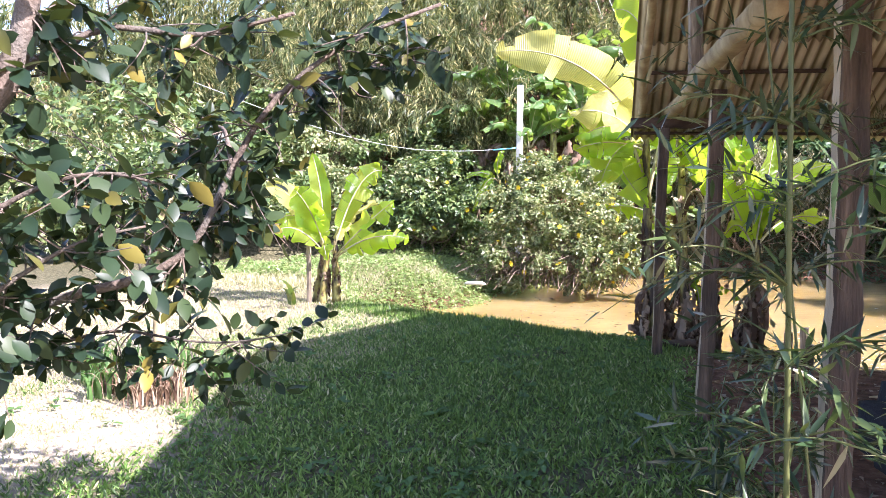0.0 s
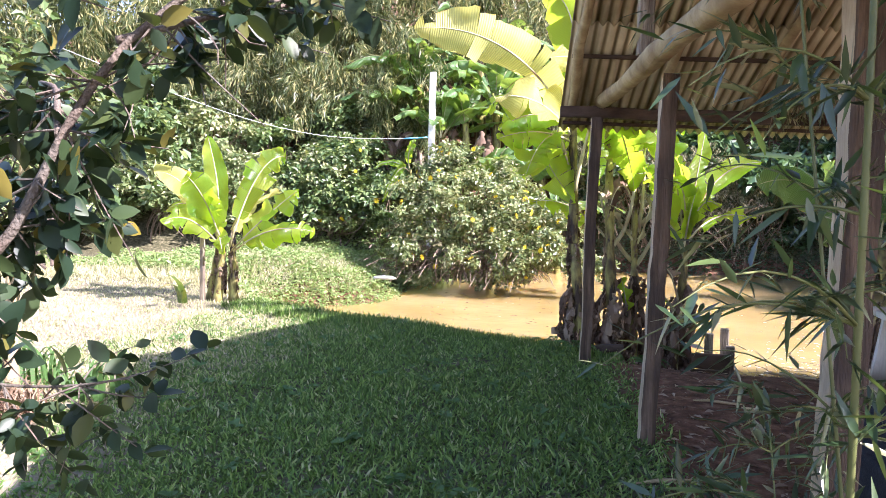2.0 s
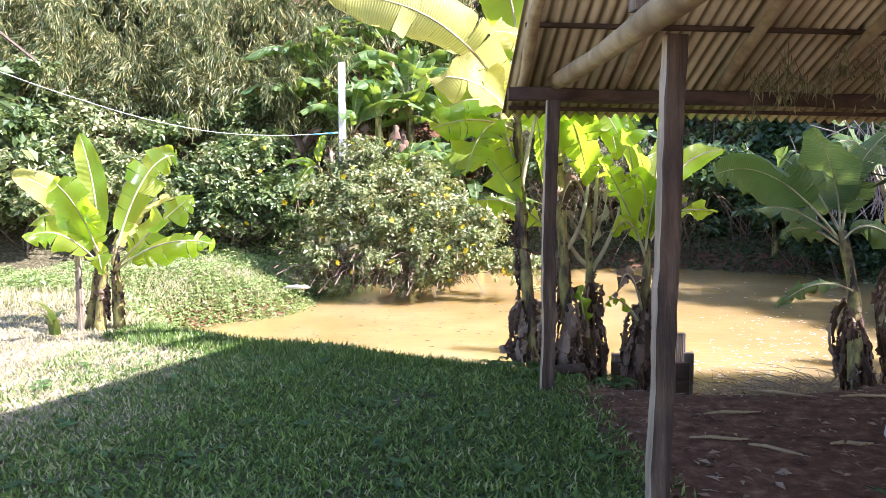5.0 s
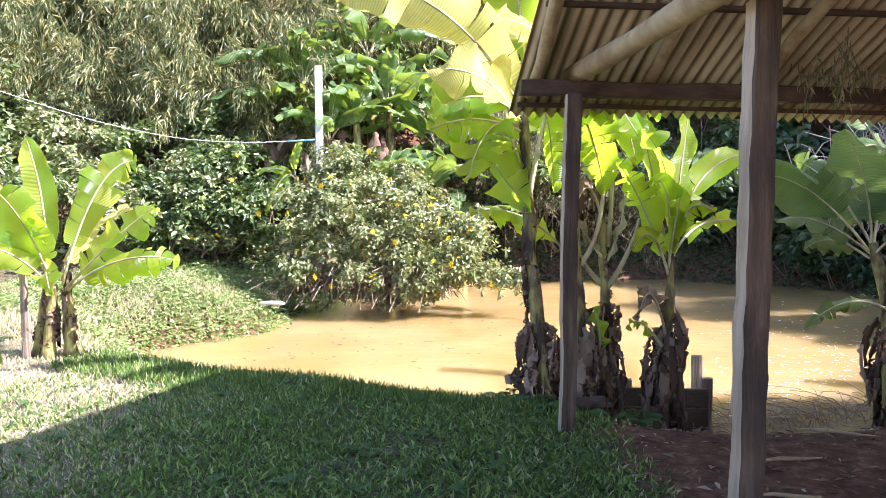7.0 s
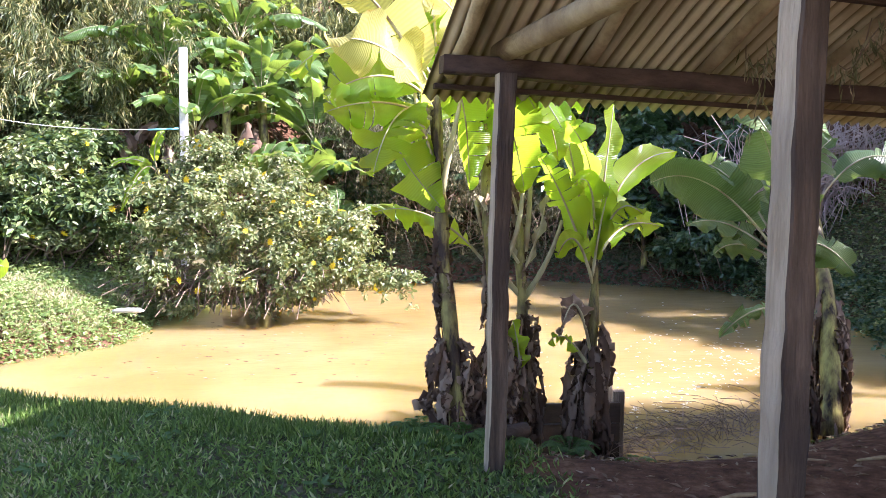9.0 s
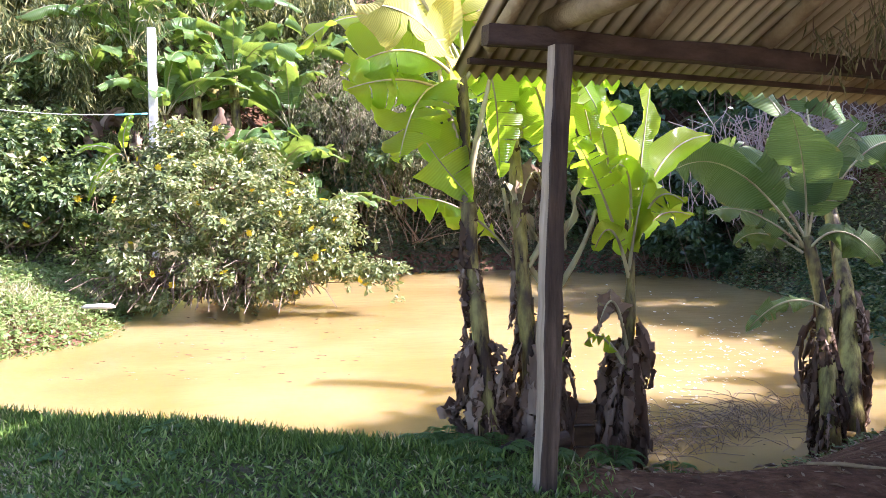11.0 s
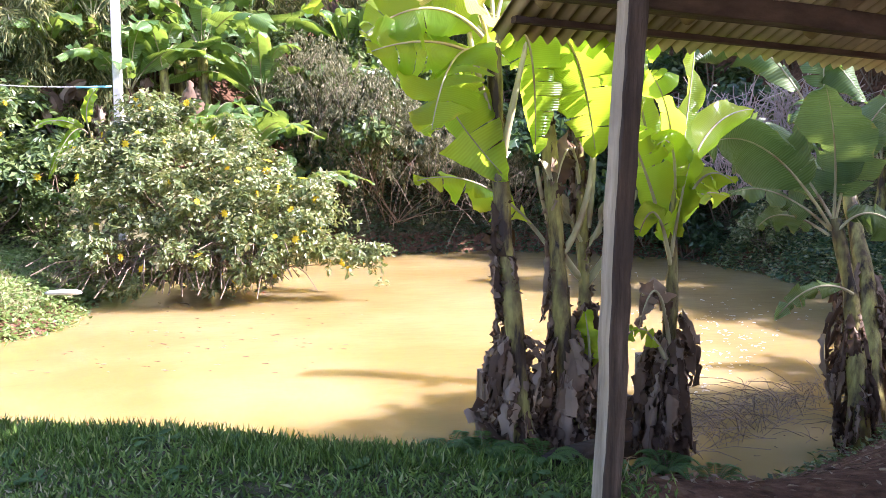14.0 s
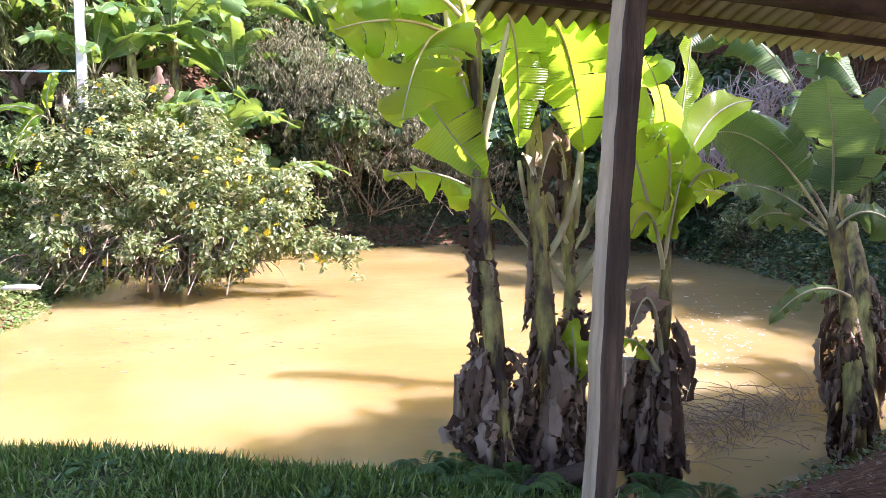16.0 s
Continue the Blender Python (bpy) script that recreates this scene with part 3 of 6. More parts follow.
def sheet(u0, u1, v0, v1, lift):
    n = int(round((u1 - u0) / WAVE * 6))
    verts, faces = [], []
    for j in range(5):
        v = v0 + (v1 - v0) * j / 4
        for i in range(n + 1):
            u = u0 + (u1 - u0) * i / n
            z = roof_z(v) + AMP * math.sin(2 * math.pi * u / WAVE) + lift
            verts.append(sh(u, v, z))
    top = len(verts)
    verts += [p + np.array((0, 0, 0.006)) for p in verts]
    w = n + 1
    for j in range(4):
        for i in range(n):
            a = j * w + i
            faces += [(a, a + w, a + w + 1, a + 1), (top + a, top + a + 1, top + a + w + 1, top + a + w)]
    for i in range(n):
        faces += [(i, i + 1, top + i + 1, top + i), (4 * w + i + 1, 4 * w + i, top + 4 * w + i, top + 4 * w + i + 1)]
    for j in range(4):
        a, b = j * w, j * w + n
        faces += [(a + w, a, top + a, top + a + w), (b, b + w, top + b + w, top + b)]
    return verts, faces


u, k = ROOF_U0, 0
while u < ROOF_U1:
    for v0, v1, lift in ((-EAVE, 0.75, 0.0), (0.62, RIDGE_V, 0.009), (BACK_V, 3.75, 0.0), (3.88, RIDGE_V, 0.009)):
        shelter_part("roof_sheet", sheet(u, u + 0.90, v0 + rng.uniform(-0.015, 0.015), v1, lift + 0.007 * (k % 2)), M["roof_sheet"], "", True)
    u += 0.86
    k += 1
cap = []
for j in range(9):
    a = math.pi * j / 8
    cap.append((0.14 * math.cos(a), 0.07 * math.sin(a)))
cv, cf = [], []
for u in (ROOF_U0, ROOF_U1):
    for dv, dz in cap:
        cv.append(sh(u, RIDGE_V + dv, roof_z(RIDGE_V) - 0.02 + dz))
for j in range(8):
    cf.append((j, j + 1, 10 + j, 9 + j))
shelter_part("ridge_cap", (cv, cf), M["roof_sheet"], "", True)

# ---------------------------------------------------------------- banana plants
def curve3(p, n):
    """Points along the bow through three places."""
    a, m, b = (np.asarray(q, float) for q in p)
    c = 2 * m - (a + b) / 2
    t = np.linspace(0, 1, n)[:, None]
    return (1 - t) ** 2 * a + 2 * t * (1 - t) * c + t * t * b


def blade(p, width, face=(0, 0, 1), hang=0.25, tear=0.25, stalk=0.14, crumple=0.0, n=38, curl=0.0, ripple=1.0):
    """A banana leaf's blade: two halves hung from the midrib, pleated and torn across between the veins."""
    line = curve3(p, n)
    tang = np.gradient(line, axis=0)
    tang /= np.linalg.norm(tang, axis=1)[:, None]
    verts, faces, uvs = [], [], []
    face = np.asarray(face, float)
    f = np.linspace(0, 1, n)
    s = np.clip((f - stalk) / (1 - stalk), 0, 1)
    prof = np.clip(np.sin(np.pi * np.clip(s, 0, 1) ** 0.80), 0, 1) ** 0.5
    prof[-1] = 0.04
    first = int(np.searchsorted(f, stalk))
    for side in (-1, 1):
        start = first
        while start < n - 1:
            ln = 1 + int(rng.geometric(tear * 0.7)) if tear > 0 else n
            stop = min(n - 1, start + ln)
            dh = rng.normal(0, 0.5 if tear > 0.05 else 0.05)
            o = len(verts)
            for i in range(start, stop + 1):
                t = tang[i]
                q = np.cross(t, face)
                q /= np.linalg.norm(q) + 1e-9
                u = np.cross(q, t)
                w = width / 2 * prof[i] * (1 + rng.normal(0, 0.02))
                gap = 0.0 if tear == 0 else (0.006 if i == start else (-0.006 if i == stop else 0.0))
                for k, c in enumerate((0.0, 0.45, 0.8, 1.0)):
                    h = (hang + dh) * c * c + curl * c ** 3
                    pos = line[i] + side * q * (w * c * math.cos(h * 0.9)) - u * (w * c * math.sin(h)) + t * (gap * c + 0.12 * w * c)
                    if crumple:
                        pos = pos + rng.normal(0, crumple * (0.3 + c), 3)
                    pos = pos + u * ripple * (0.006 * math.sin(i * 2.4 + side) * c + 0.045 * math.sin(i * 0.5 + dh * 9) * c * c)
                    verts.append(pos)
                    uvs.append((f[i], 0.5 + side * c / 2))
            for i in range(stop - start):
                for k in range(3):
                    a = o + i * 4 + k
                    faces.append((a, a + 1, a + 5, a + 4) if side > 0 else (a, a + 4, a + 5, a + 1))
            start = stop
    return verts, faces, uvs, line


def banana_leaf(plant, at, p, width, mat, rib=0.014, label="", **kw):
    v, f, uv, line = blade(p, width, **kw)
    ob = part("leaf", mesh("leaf", local(v, at), f, mat, True, uv), plant, label)
    rv, rf = tube(line[::2] - np.asarray(at), np.linspace(rib, rib * 0.2, len(line[::2])), 6)
    part("midrib", mesh("midrib", rv, rf, M["petiole"], True), ob)
    return ob


def stem_of(plant, at, pts, r0, r1, mat=None):
    """A banana's stem of wrapped sheaths, thicker at its foot, with old sheath edges standing off it."""
    pts = np.asarray(pts, float)
    n = 16
    t = np.linspace(0, 1, len(pts))
    f = np.linspace(0, 1, n)
    line = np.stack([np.interp(f, t, pts[:, k]) for k in range(3)], 1)
    rad = r0 + (r1 - r0) * f + 0.006 * np.sin(f * 23)
    v, fc = tube(line - np.asarray(at), rad, 12, 0.05)
    part("pseudostem", mesh("pseudostem", v, fc, mat or M["pseudostem"], True), plant, "mottled yellow-green and brown stem")
    return line


def dead_skirt(plant, at, line, count, lo, hi, long, reach=0.16):
    """Withered leaves and sheaths that hang down along a stem."""
    for k in range(int(count * 1.5)):
        f = rng.uniform(lo, hi)
        c = line[int(f * (len(line) - 1))]
        a = rng.uniform(0, 2 * math.pi)
        out = np.array((math.cos(a), math.sin(a), 0))
        ln = long * rng.uniform(0.6, 1.4)
        p0 = c + out * 0.05
        p1 = c + out * (reach * rng.uniform(0.4, 1.1)) + np.array((0, 0, rng.uniform(-0.08, 0.03) - ln * 0.35))
        p2 = c + out * (reach * rng.uniform(0.3, 1.0)) - np.array((0, 0, ln))
        zmin = float(height(p2[0], p2[1])) + 0.02
        p2[2] = max(p2[2], zmin)
        v, fc, uv, ln2 = blade((p0, p1, p2), rng.uniform(0.04, 0.125), out + rng.normal(0, 0.4, 3), rng.uniform(0.2, 1.3), 0.4, 0.05, 0.011, 17, rng.uniform(0, 1.2), 0.35)
        part("dead_leaf", mesh("dead_leaf", local(v, at), fc, M["dead_leaf"], True, uv), plant, "withered brown leaf")


CAM, UP = (-0.6, -0.8, 0.05), (0, 0, 1)
SUNNY, OLD = M["banana"], M["banana_yellow"]
# the clump beside the pond-side post
at1 = (-0.22, 6.75, -0.25)
b1 = thing("banana_plant", "tall banana plant with sunlit torn leaves and withered foot", "banana plant", at1, "banana plants beside the shelter post")
ln1 = stem_of(b1, at1, [(-0.20, 6.65, -0.3), (-0.26, 6.72, 0.5), (-0.32, 6.80, 1.07), (-0.35, 6.87, 1.62), (-0.38, 6.93, 2.25)], 0.058, 0.036)
for p, w, m, kw in (
        (((-0.38, 6.93, 2.1), (-0.70, 6.72, 2.28), (-1.08, 6.60, 2.12)), 0.50, SUNNY, dict(face=(-0.5, -0.8, 0.2), hang=0.4, tear=0.35)),
        (((-0.38, 6.93, 2.05), (-0.60, 6.66, 2.02), (-0.74, 6.40, 1.62)), 0.50, SUNNY, dict(face=(-0.7, -0.6, 0.35), hang=0.3, tear=0.35)),
        (((-0.36, 6.95, 2.05), (-0.66, 6.90, 1.92), (-0.30, 6.78, 1.38)), 0.46, SUNNY, dict(face=(-0.75, -0.7, 0.15), hang=0.15, tear=0.3)),
        (((-0.38, 6.93, 2.15), (-0.95, 6.40, 2.90), (-1.80, 6.10, 3.10)), 0.56, OLD, dict(face=(-0.35, -0.9, 0.2), hang=0.35, tear=0.3, stalk=0.08)),
        (((-0.38, 6.93, 2.05), (-0.60, 6.36, 2.36), (-0.92, 5.95, 2.38)), 0.42, OLD, dict(face=(-0.75, -0.65, 0.1), hang=0.3, tear=0.3, stalk=0.1)),):
    banana_leaf(b1, at1, p, w, m, **kw)
for p, w, m, kw in (
        (((-0.36, 6.97, 2.2), (-0.62, 7.05, 2.52), (-0.98, 7.0, 2.30)), 0.46, SUNNY, dict(face=(-0.2, -0.8, 0.6), hang=0.4, tear=0.3)),
        (((-0.36, 6.95, 2.1), (-0.20, 6.84, 2.16), (-0.14, 6.86, 1.52)), 0.34, SUNNY, dict(face=(-0.5, -0.85, 0.1), hang=0.25, tear=0.3)),
        (((-0.36, 6.95, 2.15), (0.0, 6.75, 2.32), (0.30, 6.62, 2.02)), 0.42, SUNNY, dict(face=(0.1, -0.6, 0.8), hang=0.4, tear=0.3)),
        (((-0.36, 7.0, 2.2), (-0.52, 7.42, 3.35), (-0.95, 7.70, 3.75)), 0.6, SUNNY, dict(face=(-0.3, -0.9, 0.3), hang=0.2, tear=0.15)),
        (((-0.36, 7.0, 2.2), (-0.10, 7.35, 3.0), (0.2, 7.75, 3.4)), 0.55, SUNNY, dict(face=(0.3, -0.9, 0.4), hang=0.25, tear=0.2)),
        (((-0.38, 6.98, 2.15), (-0.95, 7.15, 2.55), (-1.45, 7.2, 2.35)), 0.5, SUNNY, dict(face=(0, -0.5, 0.9), hang=0.4, tear=0.3)),):
    banana_leaf(b1, at1, p, w, m, **kw)
for p, w, m, kw in (
        (((-0.38, 6.9, 2.0), (-0.70, 6.66, 2.10), (-1.05, 6.45, 2.02)), 0.34, SUNNY, dict(face=(0, -0.8, 0.6), hang=0.5, tear=0.3)),):
    banana_leaf(b1, at1, p, w, m, **kw)
dead_skirt(b1, at1, ln1, 9, 0.3, 0.92, 0.34, 0.05)
dead_skirt(b1, at1, ln1, 24, 0.05, 0.34, 0.45, 0.2)
dead_skirt(b1, at1, ln1, 14, 0.06, 0.2, 0.35, 0.24)
dead_skirt(b1, at1, ln1, 3, 0.35, 0.5, 0.4, 0.09)

at2 = (0.08, 6.9, -0.25)
b2 = thing("banana_plant", "banana plant with tall mottled stem and ragged brown sheaths", "banana plant", at2, "banana plants beside the shelter post")
ln2 = stem_of(b2, at2, [(0.10, 6.84, -0.3), (0.05, 6.92, 0.45), (0.02, 6.99, 0.94), (-0.03, 7.11, 1.79), (-0.04, 7.16, 2.3)], 0.058, 0.038)
for p, w, m, kw in (
        (((-0.06, 7.12, 2.15), (0.10, 7.02, 2.10), (0.25, 7.04, 1.50)), 0.46, SUNNY, dict(face=(-0.6, -0.8, 0.1), hang=0.2, tear=0.2)),
        (((-0.06, 7.14, 2.15), (0.22, 7.10, 2.30), (0.52, 7.05, 1.92)), 0.44, SUNNY, dict(face=(0.1, -0.8, 0.5), hang=0.35, tear=0.3)),
        (((-0.06, 7.14, 2.2), (-0.30, 7.05, 2.30), (-0.52, 7.0, 1.86)), 0.42, SUNNY, dict(face=(-0.5, -0.8, 0.3), hang=0.3, tear=0.3)),
        (((-0.04, 7.18, 1.7), (0.12, 7.28, 2.0), (0.18, 7.34, 2.45)), 0.34, SUNNY, dict(face=CAM, hang=0.15, tear=0.1)),
        (((0.0, 7.1, 0.95), (-0.40, 7.02, 1.33), (-0.82, 6.9, 1.37)), 0.24, SUNNY, dict(face=(0, -0.4, 1), hang=0.6, tear=0.35)),
        (((-0.04, 7.2, 2.2), (0.12, 7.6, 3.0), (0.55, 8.0, 3.3)), 0.5, SUNNY, dict(face=CAM, hang=0.25, tear=0.2)),):
    banana_leaf(b2, at2, p, w, m, **kw)
for p, w, m, kw in (
        (((-0.05, 7.15, 2.2), (-0.25, 7.0, 2.75), (-0.6, 6.8, 2.85)), 0.45, OLD, dict(face=(0, -0.7, 0.7), hang=0.3, tear=0.25)),):
    banana_leaf(b2, at2, p, w, m, **kw)
dead_skirt(b2, at2, ln2, 9, 0.3, 0.92, 0.34, 0.05)
dead_skirt(b2, at2, ln2, 26, 0.05, 0.36, 0.5, 0.2)
dead_skirt(b2, at2, ln2, 14, 0.06, 0.2, 0.35, 0.24)
dead_skirt(b2, at2, ln2, 4, 0.4, 0.62, 0.4, 0.08)

at3 = (0.28, 7.1, -0.3)
b3 = thing("banana_plant", "slender banana plant behind its neighbours with pale leaf stalks", "banana plant", at3, "banana plants beside the shelter post")
ln3 = stem_of(b3, at3, [(0.27, 7.09, -0.4), (0.25, 7.2, 0.5), (0.23, 7.27, 1.08), (0.19, 7.39, 2.1)], 0.048, 0.03)
for p, w, m, kw in (
        (((0.22, 7.3, 1.3), (0.10, 7.1, 1.55), (-0.02, 6.98, 1.20)), 0.16, M["dead_leaf"], dict(face=(0, -1, 0.3), hang=0.5, tear=0.3, crumple=0.006)),
        (((0.2, 7.38, 1.9), (0.35, 7.45, 2.35), (0.62, 7.5, 2.55)), 0.4, SUNNY, dict(face=CAM, hang=0.25, tear=0.2)),
        (((0.2, 7.36, 1.9), (0.36, 7.22, 2.14), (0.50, 7.16, 1.72)), 0.40, SUNNY, dict(face=(-0.2, -0.9, 0.2), hang=0.2, tear=0.25)),
        (((0.2, 7.36, 1.95), (0.50, 7.32, 2.25), (0.86, 7.30, 2.18)), 0.40, SUNNY, dict(face=(0, -0.7, 0.7), hang=0.35, tear=0.25)),
        (((0.2, 7.38, 1.9), (0.15, 7.75, 2.5), (0.1, 8.2, 2.6)), 0.45, SUNNY, dict(face=UP, hang=0.4, tear=0.3)),
        (((0.24, 7.25, 0.95), (0.08, 7.1, 1.20), (-0.10, 6.95, 1.50)), 0.05, M["petiole"], dict(face=CAM, hang=0.2, tear=0)),):
    banana_leaf(b3, at3, p, w, m, **kw)
for p, w, m, kw in (
        (((0.24, 7.25, 0.9), (0.36, 7.2, 1.2), (0.42, 7.2, 1.55)), 0.05, M["petiole"], dict(face=CAM, hang=0.2, tear=0)),
        (((0.22, 6.95, 0.22), (0.2, 6.9, 0.42), (0.16, 6.86, 0.62)), 0.15, SUNNY, dict(face=CAM, hang=0.15, tear=0)),):
    banana_leaf(b3, at3, p, w, m, **kw)
dead_skirt(b3, at3, ln3, 9, 0.3, 0.92, 0.34, 0.05)
dead_skirt(b3, at3, ln3, 18, 0.08, 0.45, 0.55, 0.16)

for foot, bend, tip in (((0.22, 7.24, 0.75), (0.02, 7.12, 1.05), (-0.10, 7.05, 1.45)), ((0.25, 7.24, 0.7), (0.42, 7.18, 1.0), (0.52, 7.12, 1.30)), ((0.02, 7.0, 0.9), (0.20, 7.05, 1.25), (0.24, 7.1, 1.8)), ((0.24, 7.26, 0.9), (0.30, 7.3, 1.4), (0.30, 7.34, 2.0)), ((-0.33, 6.84, 1.5), (-0.26, 6.84, 1.85), (-0.18, 6.86, 2.2)), ((-0.35, 6.86, 1.6), (-0.46, 6.86, 1.95), (-0.52, 6.88, 2.25))):
    part("leaf_stalk", mesh("leaf_stalk", *tube(local(curve3((foot, bend, tip), 9), at3), np.linspace(0.024, 0.012, 9), 8, 0.06), M["petiole"], True), b3, "pale leaf stalk")

at4 = (0.66, 6.95, -0.35)
b4 = thing("banana_plant", "young banana plant with upright bright leaves and dead brown skirt", "banana plant", at4, "banana plants beside the shelter post")
ln4 = stem_of(b4, at4, [(0.66, 6.93, -0.45), (0.70, 7.0, 0.1), (0.73, 7.05, 0.39), (0.76, 7.11, 0.84), (0.75, 7.15, 1.1)], 0.06, 0.026)
for p, w, m, kw in (
        (((0.75, 7.13, 0.95), (0.83, 7.21, 1.57), (0.91, 7.29, 2.16)), 0.20, SUNNY, dict(face=(0.55, -0.8, 0.15), hang=-0.15, tear=0.0, stalk=0.2)),
        (((0.77, 7.15, 1.0), (1.02, 7.37, 1.60), (1.46, 7.62, 1.80)), 0.26, SUNNY, dict(face=(0.5, -0.75, 0.5), hang=0.25, tear=0.12, stalk=0.3)),
        (((0.75, 7.15, 1.0), (0.73, 7.14, 1.62), (0.55, 7.02, 1.98)), 0.25, SUNNY, dict(face=(-0.8, -0.7, 0.1), hang=0.2, tear=0.2, stalk=0.35)),
        (((0.74, 7.10, 0.9), (0.79, 7.10, 1.26), (0.86, 7.12, 1.56)), 0.16, SUNNY, dict(face=(0.3, -1, 0.1), hang=-0.5, tear=0.0, stalk=0.15)),):
    banana_leaf(b4, at4, p, w, m, **kw)
for p, w, m, kw in (
        (((0.73, 7.10, 0.9), (0.53, 7.0, 1.42), (0.34, 6.94, 1.76)), 0.28, SUNNY, dict(face=(-0.7, -0.8, 0.1), hang=0.15, tear=0.3, stalk=0.2)),
        (((0.75, 7.14, 0.95), (0.72, 7.06, 1.50), (0.58, 6.98, 1.56)), 0.21, SUNNY, dict(face=(-0.5, -0.7, 0.5), hang=0.3, tear=0.2, stalk=0.25)),
        (((0.76, 7.14, 0.95), (0.90, 7.10, 1.36), (1.08, 7.02, 1.34)), 0.18, SUNNY, dict(face=(0.2, -0.6, 0.8), hang=0.3, tear=0.15, stalk=0.2)),
        (((0.76, 7.15, 0.95), (1.03, 7.50, 1.22), (1.42, 7.86, 1.20)), 0.18, SUNNY, dict(face=(0, -0.6, 0.8), hang=0.3, tear=0.15, stalk=0.25)),
        (((0.74, 7.1, 0.85), (0.60, 6.99, 1.17), (0.46, 6.86, 1.06)), 0.16, SUNNY, dict(face=(-0.2, -0.9, 0.4), hang=0.2, tear=0.15)),
        (((0.74, 7.15, 1.0), (0.62, 7.31, 1.70), (0.50, 7.42, 2.35)), 0.18, SUNNY, dict(face=CAM, hang=0.15, tear=0.1, stalk=0.25)),):
    banana_leaf(b4, at4, p, w, m, **kw)
for p, w, m, kw in (
        (((0.72, 7.0, 0.35), (0.60, 6.93, 0.72), (0.49, 6.9, 0.50)), 0.13, M["dead_leaf"], dict(face=CAM, hang=0.5, tear=0.2, crumple=0.008)),
        (((0.68, 6.95, 0.3), (0.52, 6.88, 0.50), (0.40, 6.85, 0.46)), 0.08, SUNNY, dict(face=UP, hang=0.4, tear=0.0)),):
    banana_leaf(b4, at4, p, w, m, **kw)
dead_skirt(b4, at4, ln4, 26, 0.1, 0.62, 0.6, 0.2)

# the pair at the shelter's far corner, shade put into their leaf colour
at5 = (2.78, 8.28, -0.7)
b5 = thing("banana_plant", "banana plant with broad shaded leaves and ragged dry stem", "banana plant", at5, "banana plants on the bank")
ln5 = stem_of(b5, at5, [(2.79, 8.27, -0.9), (2.82, 8.45, -0.2), (2.84, 8.61, 0.30), (2.74, 8.75, 0.95)], 0.085, 0.045)
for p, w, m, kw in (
        (((2.72, 8.75, 0.85), (2.04, 8.60, 1.52), (1.43, 8.38, 1.55)), 0.56, M["banana_shaded"], dict(face=(-0.75, -0.75, -0.1), hang=0.2, tear=0.08, stalk=0.2)),
        (((2.72, 8.75, 0.9), (2.62, 8.62, 1.5), (2.35, 8.35, 2.02)), 0.60, M["banana_shaded"], dict(face=(-0.85, -0.6, -0.1), hang=0.2, tear=0.15, stalk=0.2)),
        (((2.72, 8.78, 0.85), (2.27, 8.87, 1.16), (1.92, 8.98, 1.14)), 0.30, M["banana_shaded"], dict(face=(0, -0.6, 0.8), hang=0.4, tear=0.3)),
        (((2.72, 8.78, 0.8), (2.42, 8.95, 0.96), (2.18, 8.96, 0.86)), 0.24, M["banana_shaded"], dict(face=(0, -0.6, 0.8), hang=0.4, tear=0.3)),):
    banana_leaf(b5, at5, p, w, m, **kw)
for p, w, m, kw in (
        (((2.80, 8.53, 0.35), (2.42, 8.45, 0.42), (2.05, 8.34, 0.18)), 0.18, M["banana_shaded"], dict(face=(0, -0.7, 0.7), hang=0.4, tear=0.3)),
        (((2.74, 8.7, 0.85), (2.98, 8.60, 1.0), (3.30, 8.52, 0.72)), 0.38, M["banana_shaded"], dict(face=(0.2, -0.9, 0.4), hang=0.25, tear=0.2)),
        (((2.74, 8.75, 0.9), (2.84, 8.68, 1.55), (3.14, 8.72, 1.95)), 0.5, M["banana_shaded"], dict(face=(-0.8, -0.7, -0.1), hang=0.2, tear=0.2)),
        (((2.74, 8.75, 0.9), (2.45, 9.1, 1.5), (2.2, 9.5, 1.75)), 0.45, M["banana_shaded"], dict(face=CAM, hang=0.3, tear=0.2)),):
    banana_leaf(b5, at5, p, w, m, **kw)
dead_skirt(b5, at5, ln5, 30, 0.12, 0.7, 0.7, 0.2)
at6 = (3.42, 9.05, -0.75)
b6 = thing("banana_plant", "leaning banana plant with pale sunlit drooping leaves", "banana plant", at6, "banana plants on the bank")
ln6 = stem_of(b6, at6, [(3.40, 9.05, -0.95), (3.5, 9.4, 0.15), (3.50, 9.9, 1.25)], 0.11, 0.06)
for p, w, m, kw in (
        (((3.48, 9.9, 1.2), (2.80, 10.35, 2.52), (2.05, 10.35, 2.38)), 0.5, M["banana_shaded"], dict(face=(0, -0.6, 0.8), hang=0.5, tear=0.35, stalk=0.25)),
        (((3.5, 9.9, 1.2), (3.38, 10.2, 2.35), (3.70, 9.95, 1.95)), 0.5, M["banana_shaded"], dict(face=(0, -0.7, 0.7), hang=0.4, tear=0.3, stalk=0.3)),
        (((3.5, 9.9, 1.2), (3.1, 9.6, 1.85), (2.65, 9.4, 1.75)), 0.46, M["banana_shaded"], dict(face=(0, -0.7, 0.7), hang=0.4, tear=0.3, stalk=0.2)),
        (((3.5, 9.9, 1.2), (4.0, 9.8, 1.8), (4.5, 9.6, 1.5)), 0.46, M["banana_shaded"], dict(face=(0, -0.7, 0.7), hang=0.4, tear=0.3, stalk=0.2)),):
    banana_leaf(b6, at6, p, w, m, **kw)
dead_skirt(b6, at6, ln6, 24, 0.12, 0.7, 0.7, 0.22)

# the young group out on the sunny lawn
LF = M["banana"]


